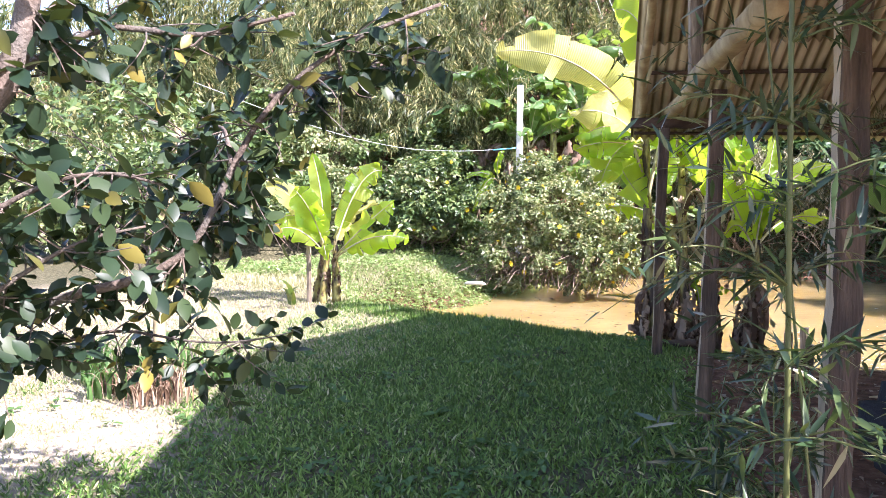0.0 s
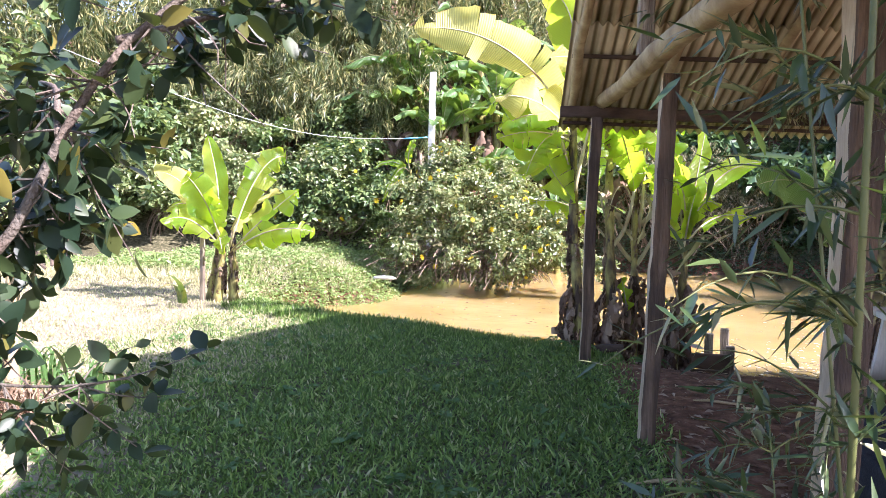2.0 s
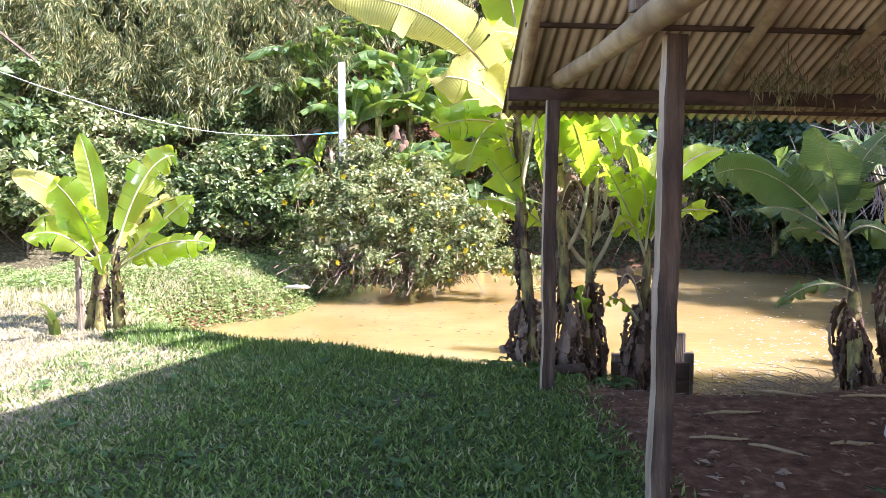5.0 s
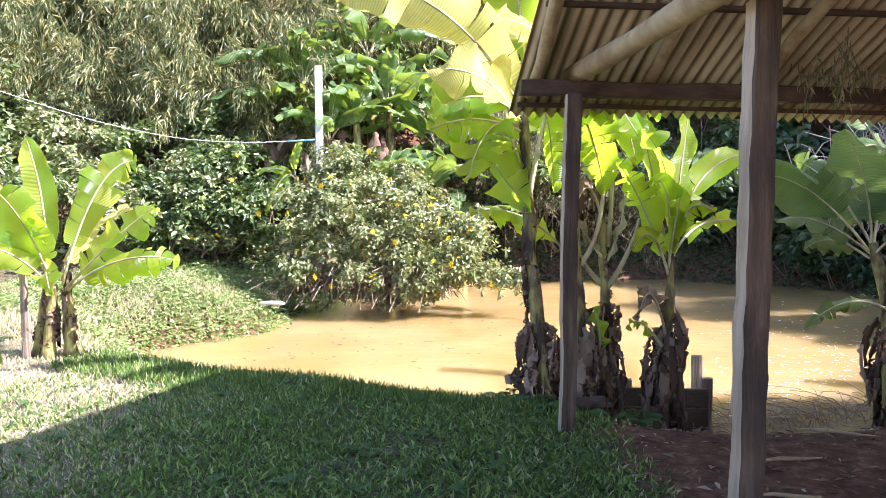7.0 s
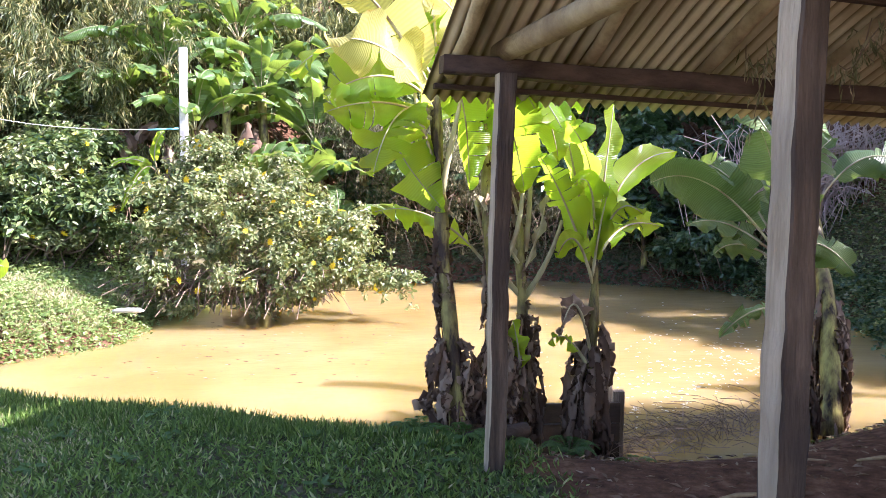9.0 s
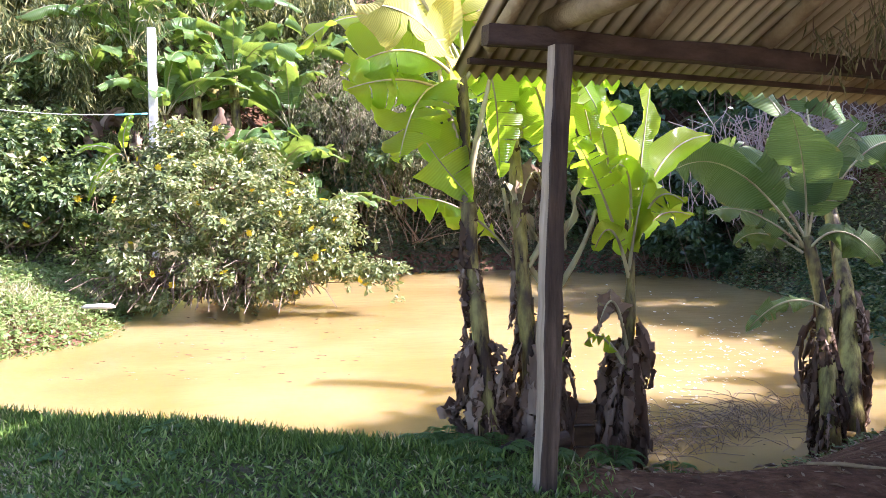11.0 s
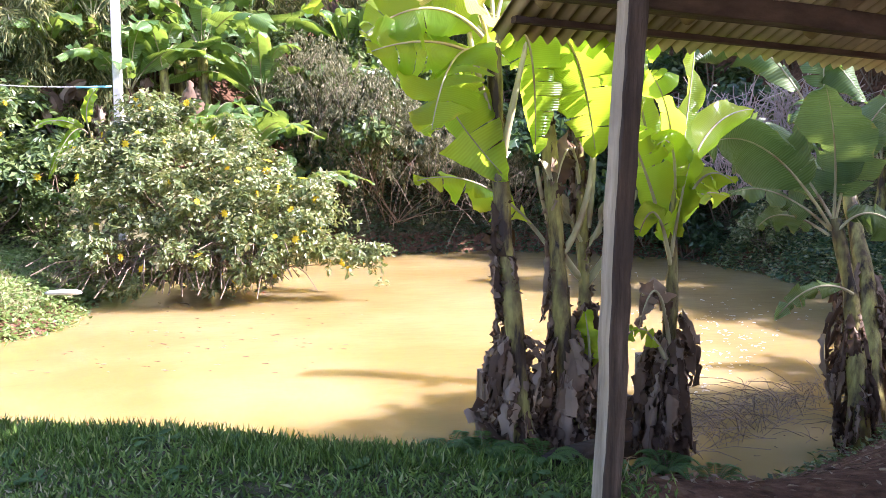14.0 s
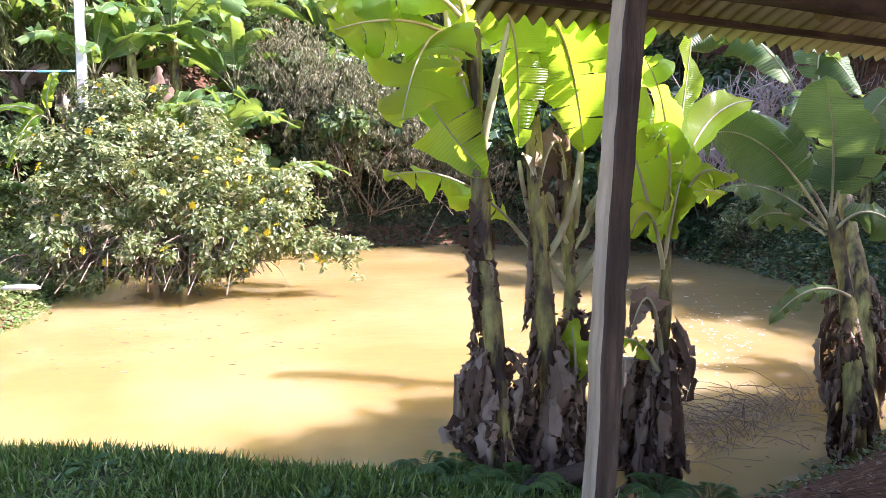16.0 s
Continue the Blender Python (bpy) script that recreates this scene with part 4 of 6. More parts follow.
def lawn_banana(at, pts, specs):
    b = thing("banana_plant", "young banana plant with bright sunlit leaves on the lawn", "banana plant", at, "young banana plants on the lawn")
    ln = stem_of(b, at, pts, 0.07, 0.035)
    for k, (p, w, fc, hg, tr) in enumerate(specs):
        banana_leaf(b, at, p, w, LF if k != 3 else OLD, face=fc, hang=hg, tear=tr)
    dead_skirt(b, at, ln, 5, 0.3, 0.9, 0.3, 0.08)


lawn_banana((-4.93, 7.27, 0.02), [(-4.93, 7.27, -0.05), (-4.96, 7.3, 0.4), (-4.95, 7.33, 0.84)], ((((-4.93, 7.22, 0.72), (-4.57, 7.36, 1.64), (-4.2, 7.48, 1.9)), 0.41, (0.35, -0.8, 0.4), 0.2, 0.35), (((-4.9, 7.23, 0.68), (-4.34, 7.17, 1.12), (-3.86, 7.22, 1.48)), 0.37, (0.3, -0.75, 0.6), 0.3, 0.35), (((-4.88, 7.23, 0.66), (-4.17, 7.08, 0.97), (-3.58, 7.12, 0.96)), 0.39, (0, -0.75, 0.6), 0.5, 0.4), (((-4.95, 7.22, 0.76), (-4.85, 7.49, 1.2), (-4.5, 7.8, 1.42)), 0.32, (0, -0.7, 0.7), 0.3, 0.3)))
lawn_banana((-5.12, 7.16, 0.02), [(-5.1, 7.15, -0.05), (-5.06, 7.2, 0.4), (-5.04, 7.24, 0.72)], ((((-5.04, 7.22, 0.72), (-5.14, 7.02, 1.32), (-5.34, 6.9, 1.66)), 0.46, (-0.1, -1, 0.3), 0.15, 0.25), (((-5.04, 7.2, 0.7), (-5.3, 6.92, 1.08), (-5.62, 6.75, 1.05)), 0.34, (0, -0.7, 0.7), 0.4, 0.3), (((-5.02, 7.18, 0.68), (-4.9, 6.98, 0.86), (-4.76, 6.86, 0.66)), 0.25, (0, -0.8, 0.6), 0.3, 0.25)))
lawn_banana((-5.33, 7.27, 0.02), [(-5.3, 7.26, -0.05), (-5.22, 7.28, 0.4), (-5.14, 7.3, 0.84)], ((((-5.14, 7.3, 0.84), (-5.2, 7.34, 1.58), (-5.36, 7.37, 2.18)), 0.30, (0.5, -0.9, 0.1), -0.2, 0.0), (((-5.15, 7.3, 0.84), (-5.05, 7.06, 1.22), (-4.98, 6.92, 1.28)), 0.25, (0, -1, 0.2), 0.2, 0.2), (((-5.16, 7.3, 0.8), (-5.6, 7.3, 1.25), (-6.0, 7.25, 1.15)), 0.34, (0, -0.7, 0.7), 0.3, 0.3), (((-5.15, 7.28, 0.84), (-5.5, 7.1, 1.5), (-5.85, 6.9, 1.7)), 0.34, (0, -0.9, 0.4), 0.2, 0.2)))
st = thing("garden_stake", "pale upright garden stake beside young banana plants", "stake", (-5.30, 7.1, 0))
part("stake", mesh("stake", *bar((0, 0, -0.1), (0, 0.08, 1.66), 0.055, 0.05, (1, 0, 0), 8), M["timber"]), st)


# ---------------------------------------------------------------- shrubs and trees
def diamonds(c, axis, nrm, length, width, fold=0.3):
    """Small leaves, two faces each."""
    a = axis / (np.linalg.norm(axis, axis=1)[:, None] + 1e-9)
    s = np.cross(a, nrm)
    s /= np.linalg.norm(s, axis=1)[:, None] + 1e-9
    u = np.cross(s, a)
    N = len(c)
    length, width = np.broadcast_to(length, N)[:, None], np.broadcast_to(width, N)[:, None]
    m = c + a * length * 0.5
    V = np.stack([c, m + s * width / 2 + u * width * fold * 0.5, c + a * length - u * length * 0.12, m - s * width / 2 + u * width * fold * 0.5], 1).reshape(-1, 3)
    o = np.arange(N)[:, None] * 4
    F = np.concatenate([o + np.array([0, 1, 2]), o + np.array([0, 2, 3])]).tolist()
    return V, F


def clusters(envelope, n, lo, hi, seen=0.0):
    """Small leafy heads spread over the outside of a few large rounded masses."""
    env = np.asarray(envelope, float)
    area = env[:, 3] * env[:, 5]
    out = []
    while len(out) < n:
        e = env[rng.choice(len(env), p=area / area.sum())]
        d = unit(1)[0]
        d[2] = abs(d[2]) if rng.random() < 0.7 else d[2]
        d[1] -= seen
        d /= np.linalg.norm(d)
        c = e[:3] + d * e[3:6] * rng.uniform(0.8, 1.12)
        inside = (((c - env[:, :3]) / env[:, 3:6]) ** 2).sum(1)
        if inside.min() < 0.5:
            continue
        r = rng.uniform(lo, hi)
        out.append((*c, r * rng.uniform(0.9, 1.3), r * rng.uniform(0.9, 1.2), r * rng.uniform(0.6, 0.9)))
    return out


def blob_leaves(blobs, count, size, aspect=0.5, per=9, droop=0.25, lump=0.25, shell=0.3, ruffle=0.45):
    """Rosettes of leaves on the tips of sprigs, over lumpy rounded masses, with gaps between them."""
    blobs = np.asarray(blobs, float)
    wgt = (blobs[:, 3] * blobs[:, 4] + blobs[:, 3] * blobs[:, 5])
    ns = max(1, count // per)
    pick = rng.choice(len(blobs), ns, p=wgt / wgt.sum())
    d = unit(ns)
    d[:, 2] = np.where(rng.random(ns) < 0.7, np.abs(d[:, 2]), d[:, 2])
    d[:, 1] = np.where(rng.random(ns) < 0.35, -np.abs(d[:, 1]), d[:, 1])
    ph = pick * 1.7
    lum = 1 + lump * np.sin(d[:, 0] * 5 + ph) * np.sin(d[:, 2] * 6 + ph * 2) + lump * 0.7 * np.sin(d[:, 1] * 9 + ph) * np.sin(d[:, 0] * 11 - ph)
    r = (1 - shell * rng.random(ns) ** 1.6) * lum
    c = blobs[pick, :3] + d * blobs[pick, 3:6] * r[:, None]
    axis = d * 0.7 + np.array((0, 0, 0.55)) + rng.normal(0, 0.3, (ns, 3))
    axis /= np.linalg.norm(axis, axis=1)[:, None]
    N = ns * per
    A = np.repeat(axis, per, 0)
    side = np.cross(A, unit(N))
    side /= np.linalg.norm(side, axis=1)[:, None] + 1e-9
    along = rng.uniform(-1.6, 0.4, N)[:, None] * size
    ln = size * rng.uniform(0.55, 1.35, N)
    C = np.repeat(c, per, 0) + A * along + side * (0.12 * ln)[:, None]
    ax = side + A * rng.uniform(-0.1, 0.7, N)[:, None] - np.array((0, 0, droop))
    nr = A + rng.normal(0, ruffle, (N, 3))
    return diamonds(C, ax, nr, ln, ln * aspect)


def stems_for(blobs, foot, count, r=0.02):
    out = []
    blobs = np.asarray(blobs, float)
    for k in range(count):
        b = blobs[rng.integers(len(blobs))]
        tip = b[:3] + unit(1)[0] * b[3:6] * 0.75
        f = np.asarray(foot, float) + np.array((*rng.normal(0, 0.18, 2), 0))
        mid = (f + tip) / 2 + rng.normal(0, 0.12, 3) + np.array((0, 0, 0.15))
        out.append(tube(curve3((f, mid, tip), 6), np.linspace(r, r * 0.3, 6), 5))
    return merge(*out)


def shrub(name, label, foot, blobs, count, size, mat, stems=14, aspect=0.5, category="shrub", group="", stem_mat=None, r=0.02, **kw):
    t = thing(name, label, category, foot, group)
    tagged(part("crown", mesh("crown", *(lambda v, f: (local(v, foot), f))(*blob_leaves(blobs, count, size, aspect, **kw)), mat), t), kind="stuff")
    if stems:
        v, f = stems_for(blobs, foot, stems, r)
        tagged(part("branchwork", mesh("branchwork", local(v, foot), f, stem_mat or M["twig"], True), t), kind="stuff")
    return t


def flowers_on(t, blobs, foot, count, size=0.06):
    """Open yellow flowers of eight petals scattered over a shrub."""
    blobs = np.asarray(blobs, float)
    for k in range(count):
        b = blobs[rng.integers(len(blobs))]
        d = unit(1)[0] * np.array((1, 1, 1)) + np.array((0, -0.7, 0.35))
        d /= np.linalg.norm(d)
        c = b[:3] + d * b[3:6] * rng.uniform(0.98, 1.12)
        e1 = np.cross(d, (0, 0, 1.0))
        e1 /= np.linalg.norm(e1)
        e2 = np.cross(e1, d)
        a = np.arange(8) / 8 * 2 * np.pi
        ax = np.cos(a)[:, None] * e1 + np.sin(a)[:, None] * e2 + d * 0.25
        s = size * rng.uniform(0.8, 1.5)
        v, f = diamonds(np.repeat(c[None], 8, 0), ax, np.repeat(d[None], 8, 0), s, s * 0.5)
        part("flower", mesh("flower", local(v, foot), f, M["petal"]), t, "open yellow flower")


# the flowering bush that leans over the water
BUSH = [(-5.4, 15.6, 0.7, 0.9, 0.9, 1.0), (-4.4, 15.4, 0.8, 1.1, 0.9, 1.0), (-3.5, 15.6, 0.4, 1.0, 0.9, 0.85), (-2.7, 15.5, 0.15, 0.9, 0.8, 0.7), (-2.0, 15.5, -0.35, 0.7, 0.6, 0.5),
        (-4.9, 16.3, 1.5, 1.0, 0.9, 0.8), (-3.9, 16.6, 1.3, 0.9, 0.9, 0.7), (-5.2, 15.0, -0.2, 0.8, 0.6, 0.6), (-4.0, 14.9, -0.1, 1.0, 0.6, 0.6), (-3.0, 15.0, -0.3, 0.9, 0.6, 0.55),
        (-2.7, 16.4, 0.35, 0.8, 0.8, 0.6)]
BUSH_CORE = BUSH
BUSH = [(-5.3, 15.7, 1.9, 0.45, 0.4, 0.6), (-5.7, 15.9, 1.3, 0.5, 0.5, 0.6)] + clusters(BUSH_CORE, 105, 0.20, 0.40, 0.5) + [(x, y + 0.25, z, a * 0.7, b * 0.6, c * 0.75) for x, y, z, a, b, c in BUSH_CORE]
for x, y, z, dx, dz in ((-3.2, 15.3, 1.0, 0.5, 0.1), (-2.4, 15.2, 0.6, 0.6, -0.1), (-1.9, 15.1, 0.0, 0.5, -0.35), (-2.6, 15.0, 0.25, 0.6, -0.3), (-5.2, 15.6, 2.0, 0.1, 0.45), (-4.7, 15.9, 2.0, 0.25, 0.35), (-5.6, 15.6, 1.6, -0.2, 0.4), (-3.9, 15.6, 1.6, 0.4, 0.3)):
    for j in range(5):
        r = 0.20 - 0.025 * j
        BUSH.append((x + dx * j / 3, y - 0.04 * j, z + dz * j / 3 - 0.012 * j * j, r, r, r * 0.7))
for k in range(26):
    BUSH.append((rng.uniform(-6.0, -2.5), rng.uniform(14.8, 15.3), rng.uniform(-0.75, -0.3), 0.26, 0.2, 0.2))
fb = shrub("flowering_shrub", "large pale green shrub with yellow flowers leaning over the pond", (-4.4, 15.9, -0.75), BUSH, 38000, 0.10, M["pale_shrub_leaf"], 90, 0.5, r=0.009, lump=0.3, shell=0.9, per=9)
flowers_on(fb, BUSH, (-4.4, 15.9, -0.75), 70)
# trailing brown canes below it
cv = []
for k in range(300):
    x = rng.uniform(-6.1, -3.0)
    f = np.array((x + rng.normal(0, 0.2), 15.6 + rng.normal(0, 0.25), -0.75))
    tip = np.array((x + rng.normal(0, 0.35), 14.75 + rng.normal(0, 0.3), rng.uniform(-0.8, 0.0)))
    cv.append(tube(curve3((f, (f + tip) / 2 + np.array((0, -0.1, 0.35)), tip), 5), 0.009, 4))
v, f = merge(*cv)
tagged(part("canework", mesh("canework", local(v, (-4.4, 15.9, -0.75)), f, M["twig"]), fb, "bare brown canes"), kind="stuff")

HB = [(-8.9, 16.4, 1.2, 0.9, 0.6, 0.8), (-8.0, 16.5, 1.0, 0.8, 0.6, 0.7), (-9.7, 16.2, 0.9, 0.8, 0.6, 0.7), (-8.5, 16.7, 2.0, 0.8, 0.6, 0.6), (-7.4, 16.7, 1.2, 0.6, 0.5, 0.7)]
hb = shrub("flowering_shrub", "green shrub with scattered yellow flowers below the hillside", (-8.6, 16.7, 0.1), HB, 6500, 0.15, M["shrub_leaf"], 20, 0.5, lump=0.4, shell=0.7, per=8)
flowers_on(hb, HB, (-8.6, 16.7, 0.1), 16, 0.07)

# variants copied over the hillside
def hill_variant(name, label, mat, size, count, seed_blobs, aspect, **kw):
    return shrub(name, label, (0, 0, -0.3), seed_blobs, count, size, mat, 12, aspect, **kw)


def heads(n, w, h, lo=0.22, hi=0.48):
    core = [(rng.normal(0, w * 0.35), rng.normal(0, w * 0.3), h * f, w * 0.45, w * 0.42, h * 0.26) for f in (0.25, 0.4, 0.55, 0.7)]
    return clusters(core, n, lo, hi)


def bamboo_sprays(n, tall, reach):
    """Arching canes with bunches of narrow leaves that hang along their outer half."""
    C, AX, canes = [], [], []
    for k in range(n):
        a = rng.uniform(0, 2 * math.pi)
        o = np.array((math.cos(a), math.sin(a), 0))
        foot = np.array((*rng.normal(0, 0.3, 2), 0.0))
        h = tall * rng.uniform(0.45, 1.1)
        tip = foot + o * reach * rng.uniform(0.4, 1.1) + np.array((0, 0, h * rng.uniform(0.6, 0.95)))
        q = curve3((foot, (foot + tip) / 2 + np.array((0, 0, h * 0.36)), tip), 18)
        canes.append(tube(q[::3], np.linspace(0.016, 0.004, 6), 4, cap=False))
        for c in q[5:]:
            for j in range(2):
                d = o * 0.5 + unit(1)[0] * 0.5 - np.array((0, 0, 0.8))
                base = c + rng.normal(0, 0.10, 3)
                C.append(base + d * rng.uniform(0, 0.3, (8, 1)) + rng.normal(0, 0.03, (8, 3)))
                AX.append(d + rng.normal(0, 0.35, (8, 3)))
    C, AX = np.concatenate(C), np.concatenate(AX)
    ln = rng.uniform(0.13, 0.27, len(C))
    t = thing("bamboo_thicket", "feathery sunlit bamboo thicket on the hillside", "bamboo", (0, 0, -0.3), "hillside bamboo")
    tagged(part("crown", mesh("crown", *diamonds(C, AX, np.array((0, -0.3, 0.8)) + rng.normal(0, 0.5, C.shape), ln, ln * 0.15), M["feather_leaf"]), t), kind="stuff")
    tagged(part("canework", mesh("canework", *merge(*canes), M["culm"]), t), kind="stuff")
    return t


VAR = [hill_variant("shrub", "leafy green shrub on the wooded hillside", M["shrub_leaf"], 0.17, 3400, heads(30, 1.9, 2.4), 0.55, shell=0.6, per=8, group="hillside shrubs"),
       hill_variant("shrub", "pale sunlit shrub on the wooded hillside", M["pale_shrub_leaf"], 0.15, 3400, heads(30, 1.9, 2.2), 0.55, shell=0.6, per=8, group="hillside shrubs"),
       hill_variant("shrub", "dark broad-leaved shrub on the wooded hillside", M["dark_shrub_leaf"], 0.21, 2600, heads(24, 1.8, 2.1), 0.62, shell=0.6, per=7, group="hillside shrubs"),
       bamboo_sprays(30, 4.2, 1.7)]


def put(k, x, y, s=1.0, lift=0.0, turn=None, sz=None):
    m = Matrix.LocRotScale((x, y, float(height(x, y)) + lift), Euler((0, 0, rng.uniform(0, 6.28) if turn is None else turn)), (s, s, sz or s))
    ob = copy_thing(VAR[k], m)
    ob.scale = (s, s, sz or s)
    return ob


# left hillside: bamboo above, shrubs below
for x, y, k, s in ((-13.5, 17.5, 3, 1.3), (-11.8, 18.2, 3, 1.2), (-10.2, 18.8, 3, 1.25), (-8.6, 19.0, 3, 1.15), (-7.6, 18.6, 3, 1.0), (-12.6, 20.5, 3, 1.5), (-10.6, 21.5, 3, 1.5), (-8.6, 21.8, 3, 1.5), (-15.5, 18.5, 3, 1.4), (-14.5, 21.5, 3, 1.6), (-17.5, 20.5, 3, 1.6), (-6.8, 23.0, 3, 1.4), (-4.5, 24.5, 3, 1.5), (-2.0, 25.5, 3, 1.5)):
    put(k, x, y, s, -0.2)
for x, y, k, s in ((1.0, 26.0, 3, 1.5), (4.0, 26.0, 3, 1.5), (7.0, 25.5, 3, 1.5), (-19.0, 17.5, 3, 1.6), (-20.0, 14.0, 3, 1.6), (-13.0, 25.5, 3, 2.2), (-17.5, 24.5, 3, 2.3), (-9.0, 26.5, 3, 2.2), (-21.5, 21.0, 3, 2.3), (-23.0, 16.0, 3, 2.3), (-5.0, 28.0, 3, 2.2), (0.0, 30.0, 3, 2.2), (6.0, 30.0, 3, 2.2), (11.0, 27.0, 3, 2.2)):
    put(k, x, y, s, -0.2)
for x, y, k, s in ((-9.6, 16.2, 0, 0.9), (-8.6, 16.6, 1, 0.85), (-7.7, 17.2, 0, 0.8), (-10.8, 15.9, 1, 0.95), (-12.0, 15.3, 0, 1.0), (-13.3, 14.9, 1, 1.1), (-14.6, 14.4, 1, 1.1), (-16.0, 13.9, 0, 1.2), (-17.5, 13.0, 1, 1.3),
                   (-9.2, 17.4, 1, 1.0), (-10.8, 17.2, 0, 1.0), (-12.6, 16.8, 1, 1.1), (-14.6, 16.5, 0, 1.2), (-16.6, 16.0, 1, 1.3), (-18.5, 15.2, 1, 1.4), (-8.0, 18.0, 2, 0.9), (-9.8, 18.0, 0, 1.0),
                   (-16.0, 11.5, 1, 1.2), (-17.0, 9.5, 1, 1.3), (-14.8, 12.6, 1, 1.0), (-18.0, 7.5, 0, 1.4)):
    put(k, x, y, s, -0.25)
# behind the pond and to the right
for x, y, k, s in ((-3.0, 21.2, 2, 1.0), (-1.6, 21.6, 0, 1.1), (0.2, 21.6, 2, 1.0), (2.0, 21.4, 2, 1.1), (3.6, 21.0, 2, 1.0), (5.0, 20.3, 2, 1.0), (6.4, 19.4, 2, 1.0), (-4.6, 22.4, 0, 1.2), (-2.4, 23.2, 0, 1.3), (0.0, 23.4, 2, 1.3), (2.4, 23.2, 0, 1.3), (4.6, 22.8, 2, 1.3), (6.8, 22.0, 0, 1.3), (8.6, 20.4, 1, 1.2), (7.4, 18.6, 1, 0.7)):
    put(k, x, y, s, -0.25)
for x, y, k, s in ((8.8, 18.2, 2, 1.1), (9.8, 16.2, 2, 1.2), (10.6, 14.0, 2, 1.2), (11.2, 12.0, 2, 1.2), (9.6, 22.8, 0, 1.4), (11.6, 20.4, 2, 1.4), (12.6, 17.4, 0, 1.4), (13.2, 14.4, 2, 1.4), (13.6, 11.2, 0, 1.4), (12.2, 9.2, 2, 1.3), (11.5, 6.5, 2, 1.3), (6.2, 20.6, 2, 1.1), (5.4, 18.9, 2, 0.7), (4.6, 19.6, 2, 0.75), (6.6, 17.5, 1, 0.5)):
    put(k, x, y, s, -0.25)
# unseen tall growth added on the bank beside the shelter, to shade that end of the pond
put(0, 8.7, 8.5, 1.0, -0.25, 0.6, 2.3)
# unseen tree added so that the corner banana plants stand in shade
shrub("tree", "unseen tall leafy tree added past the shelter's end for shade", (9.0, 7.4, 0.0), clusters([(8.8, 7.6, 6.7, 1.1, 0.9, 0.9), (8.4, 7.8, 5.9, 0.9, 0.8, 0.7)], 34, 0.3, 0.5), 3600, 0.17, M["shrub_leaf"], 14, 0.55, "tree", r=0.05, shell=0.6, per=8)
# open woodland beyond the view, all round
for x, y, k, s in ((-13, 2, 1, 1.6), (-14, -3, 0, 1.8), (-9, -9, 0, 1.8), (-3, -12, 1, 1.8), (9, -8, 0, 1.6)):
    put(k, x, y, s, -0.3)
for t in VAR:
    t.location = (-24.0 - 3 * VAR.index(t), 20.0, float(height(-24 - 3 * VAR.index(t), 20.0)))

# drooping vine thicket at the back of the pond
VINE = [(-2.3, 20.2, 2.2, 1.4, 0.8, 1.5), (-1.0, 20.2, 1.6, 1.3, 0.8, 1.4), (0.3, 20.3, 1.1, 1.2, 0.8, 1.2), (-3.2, 20.4, 2.6, 1.1, 0.8, 1.3), (1.4, 20.4, 0.7, 1.0, 0.7, 1.0)]
vf = (-1.0, 20.6, -0.3)
vt = shrub("vine_thicket", "greyish drooping vines and dry twigs over the bank", vf, VINE, 38000, 0.085, M["vine"], 14, 0.34, "vines", droop=1.5, r=0.012, shell=0.5, lump=0.4, per=8)
hv = []
for k in range(120):
    b = VINE[rng.integers(len(VINE))]
    x, z = b[0] + rng.normal(0, b[3] * 0.6), b[2] + rng.uniform(-0.9, 0.9) * b[5]
    y = b[1] - b[4] * rng.uniform(0.6, 1.1)
    p0 = np.array((x, y, z))
    p2 = p0 + np.array((rng.normal(0, 0.35), -rng.uniform(0, 0.4), -rng.uniform(0.4, 1.1)))
    p2[2] = max(p2[2], -0.9)
    hv.append(tube(curve3((p0, (p0 + p2) / 2 + np.array((0, -0.18, 0.1)), p2), 4), 0.0045, 3, cap=False))
v, f = merge(*hv)
tagged(part("hanging_growth", mesh("hanging_growth", local(v, vf), f, M["twig"]), vt, "dry hanging stems"), kind="stuff")

# bare twiggy bush on the right-hand bank
tw = thing("twig_bush", "bare pinkish-brown twiggy bush with few leaves", "shrub", (7.7, 18.3, 0.3))
M["pale_twig"] = surface("bleached_twig", [(0.3, (0.30, 0.23, 0.20)), (0.7, (0.55, 0.46, 0.42))], 12, 0.9, 0.2)
hv = []
for k in range(900):
    f0 = np.array((rng.normal(0, 1.1), rng.normal(0, 0.3), rng.uniform(0, 0.5)))
    tip = f0 + np.array((rng.normal(0, 0.6), rng.normal(-0.3, 0.4), rng.uniform(0.5, 2.3)))
    hv.append(tube(curve3((f0, (f0 + tip) / 2 + np.array((rng.normal(0, 0.3), 0, 0.4)), tip), 5), 0.010, 3, cap=False))
tagged(part("twigwork", mesh("twigwork", *merge(*hv), M["pale_twig"]), tw), kind="stuff")

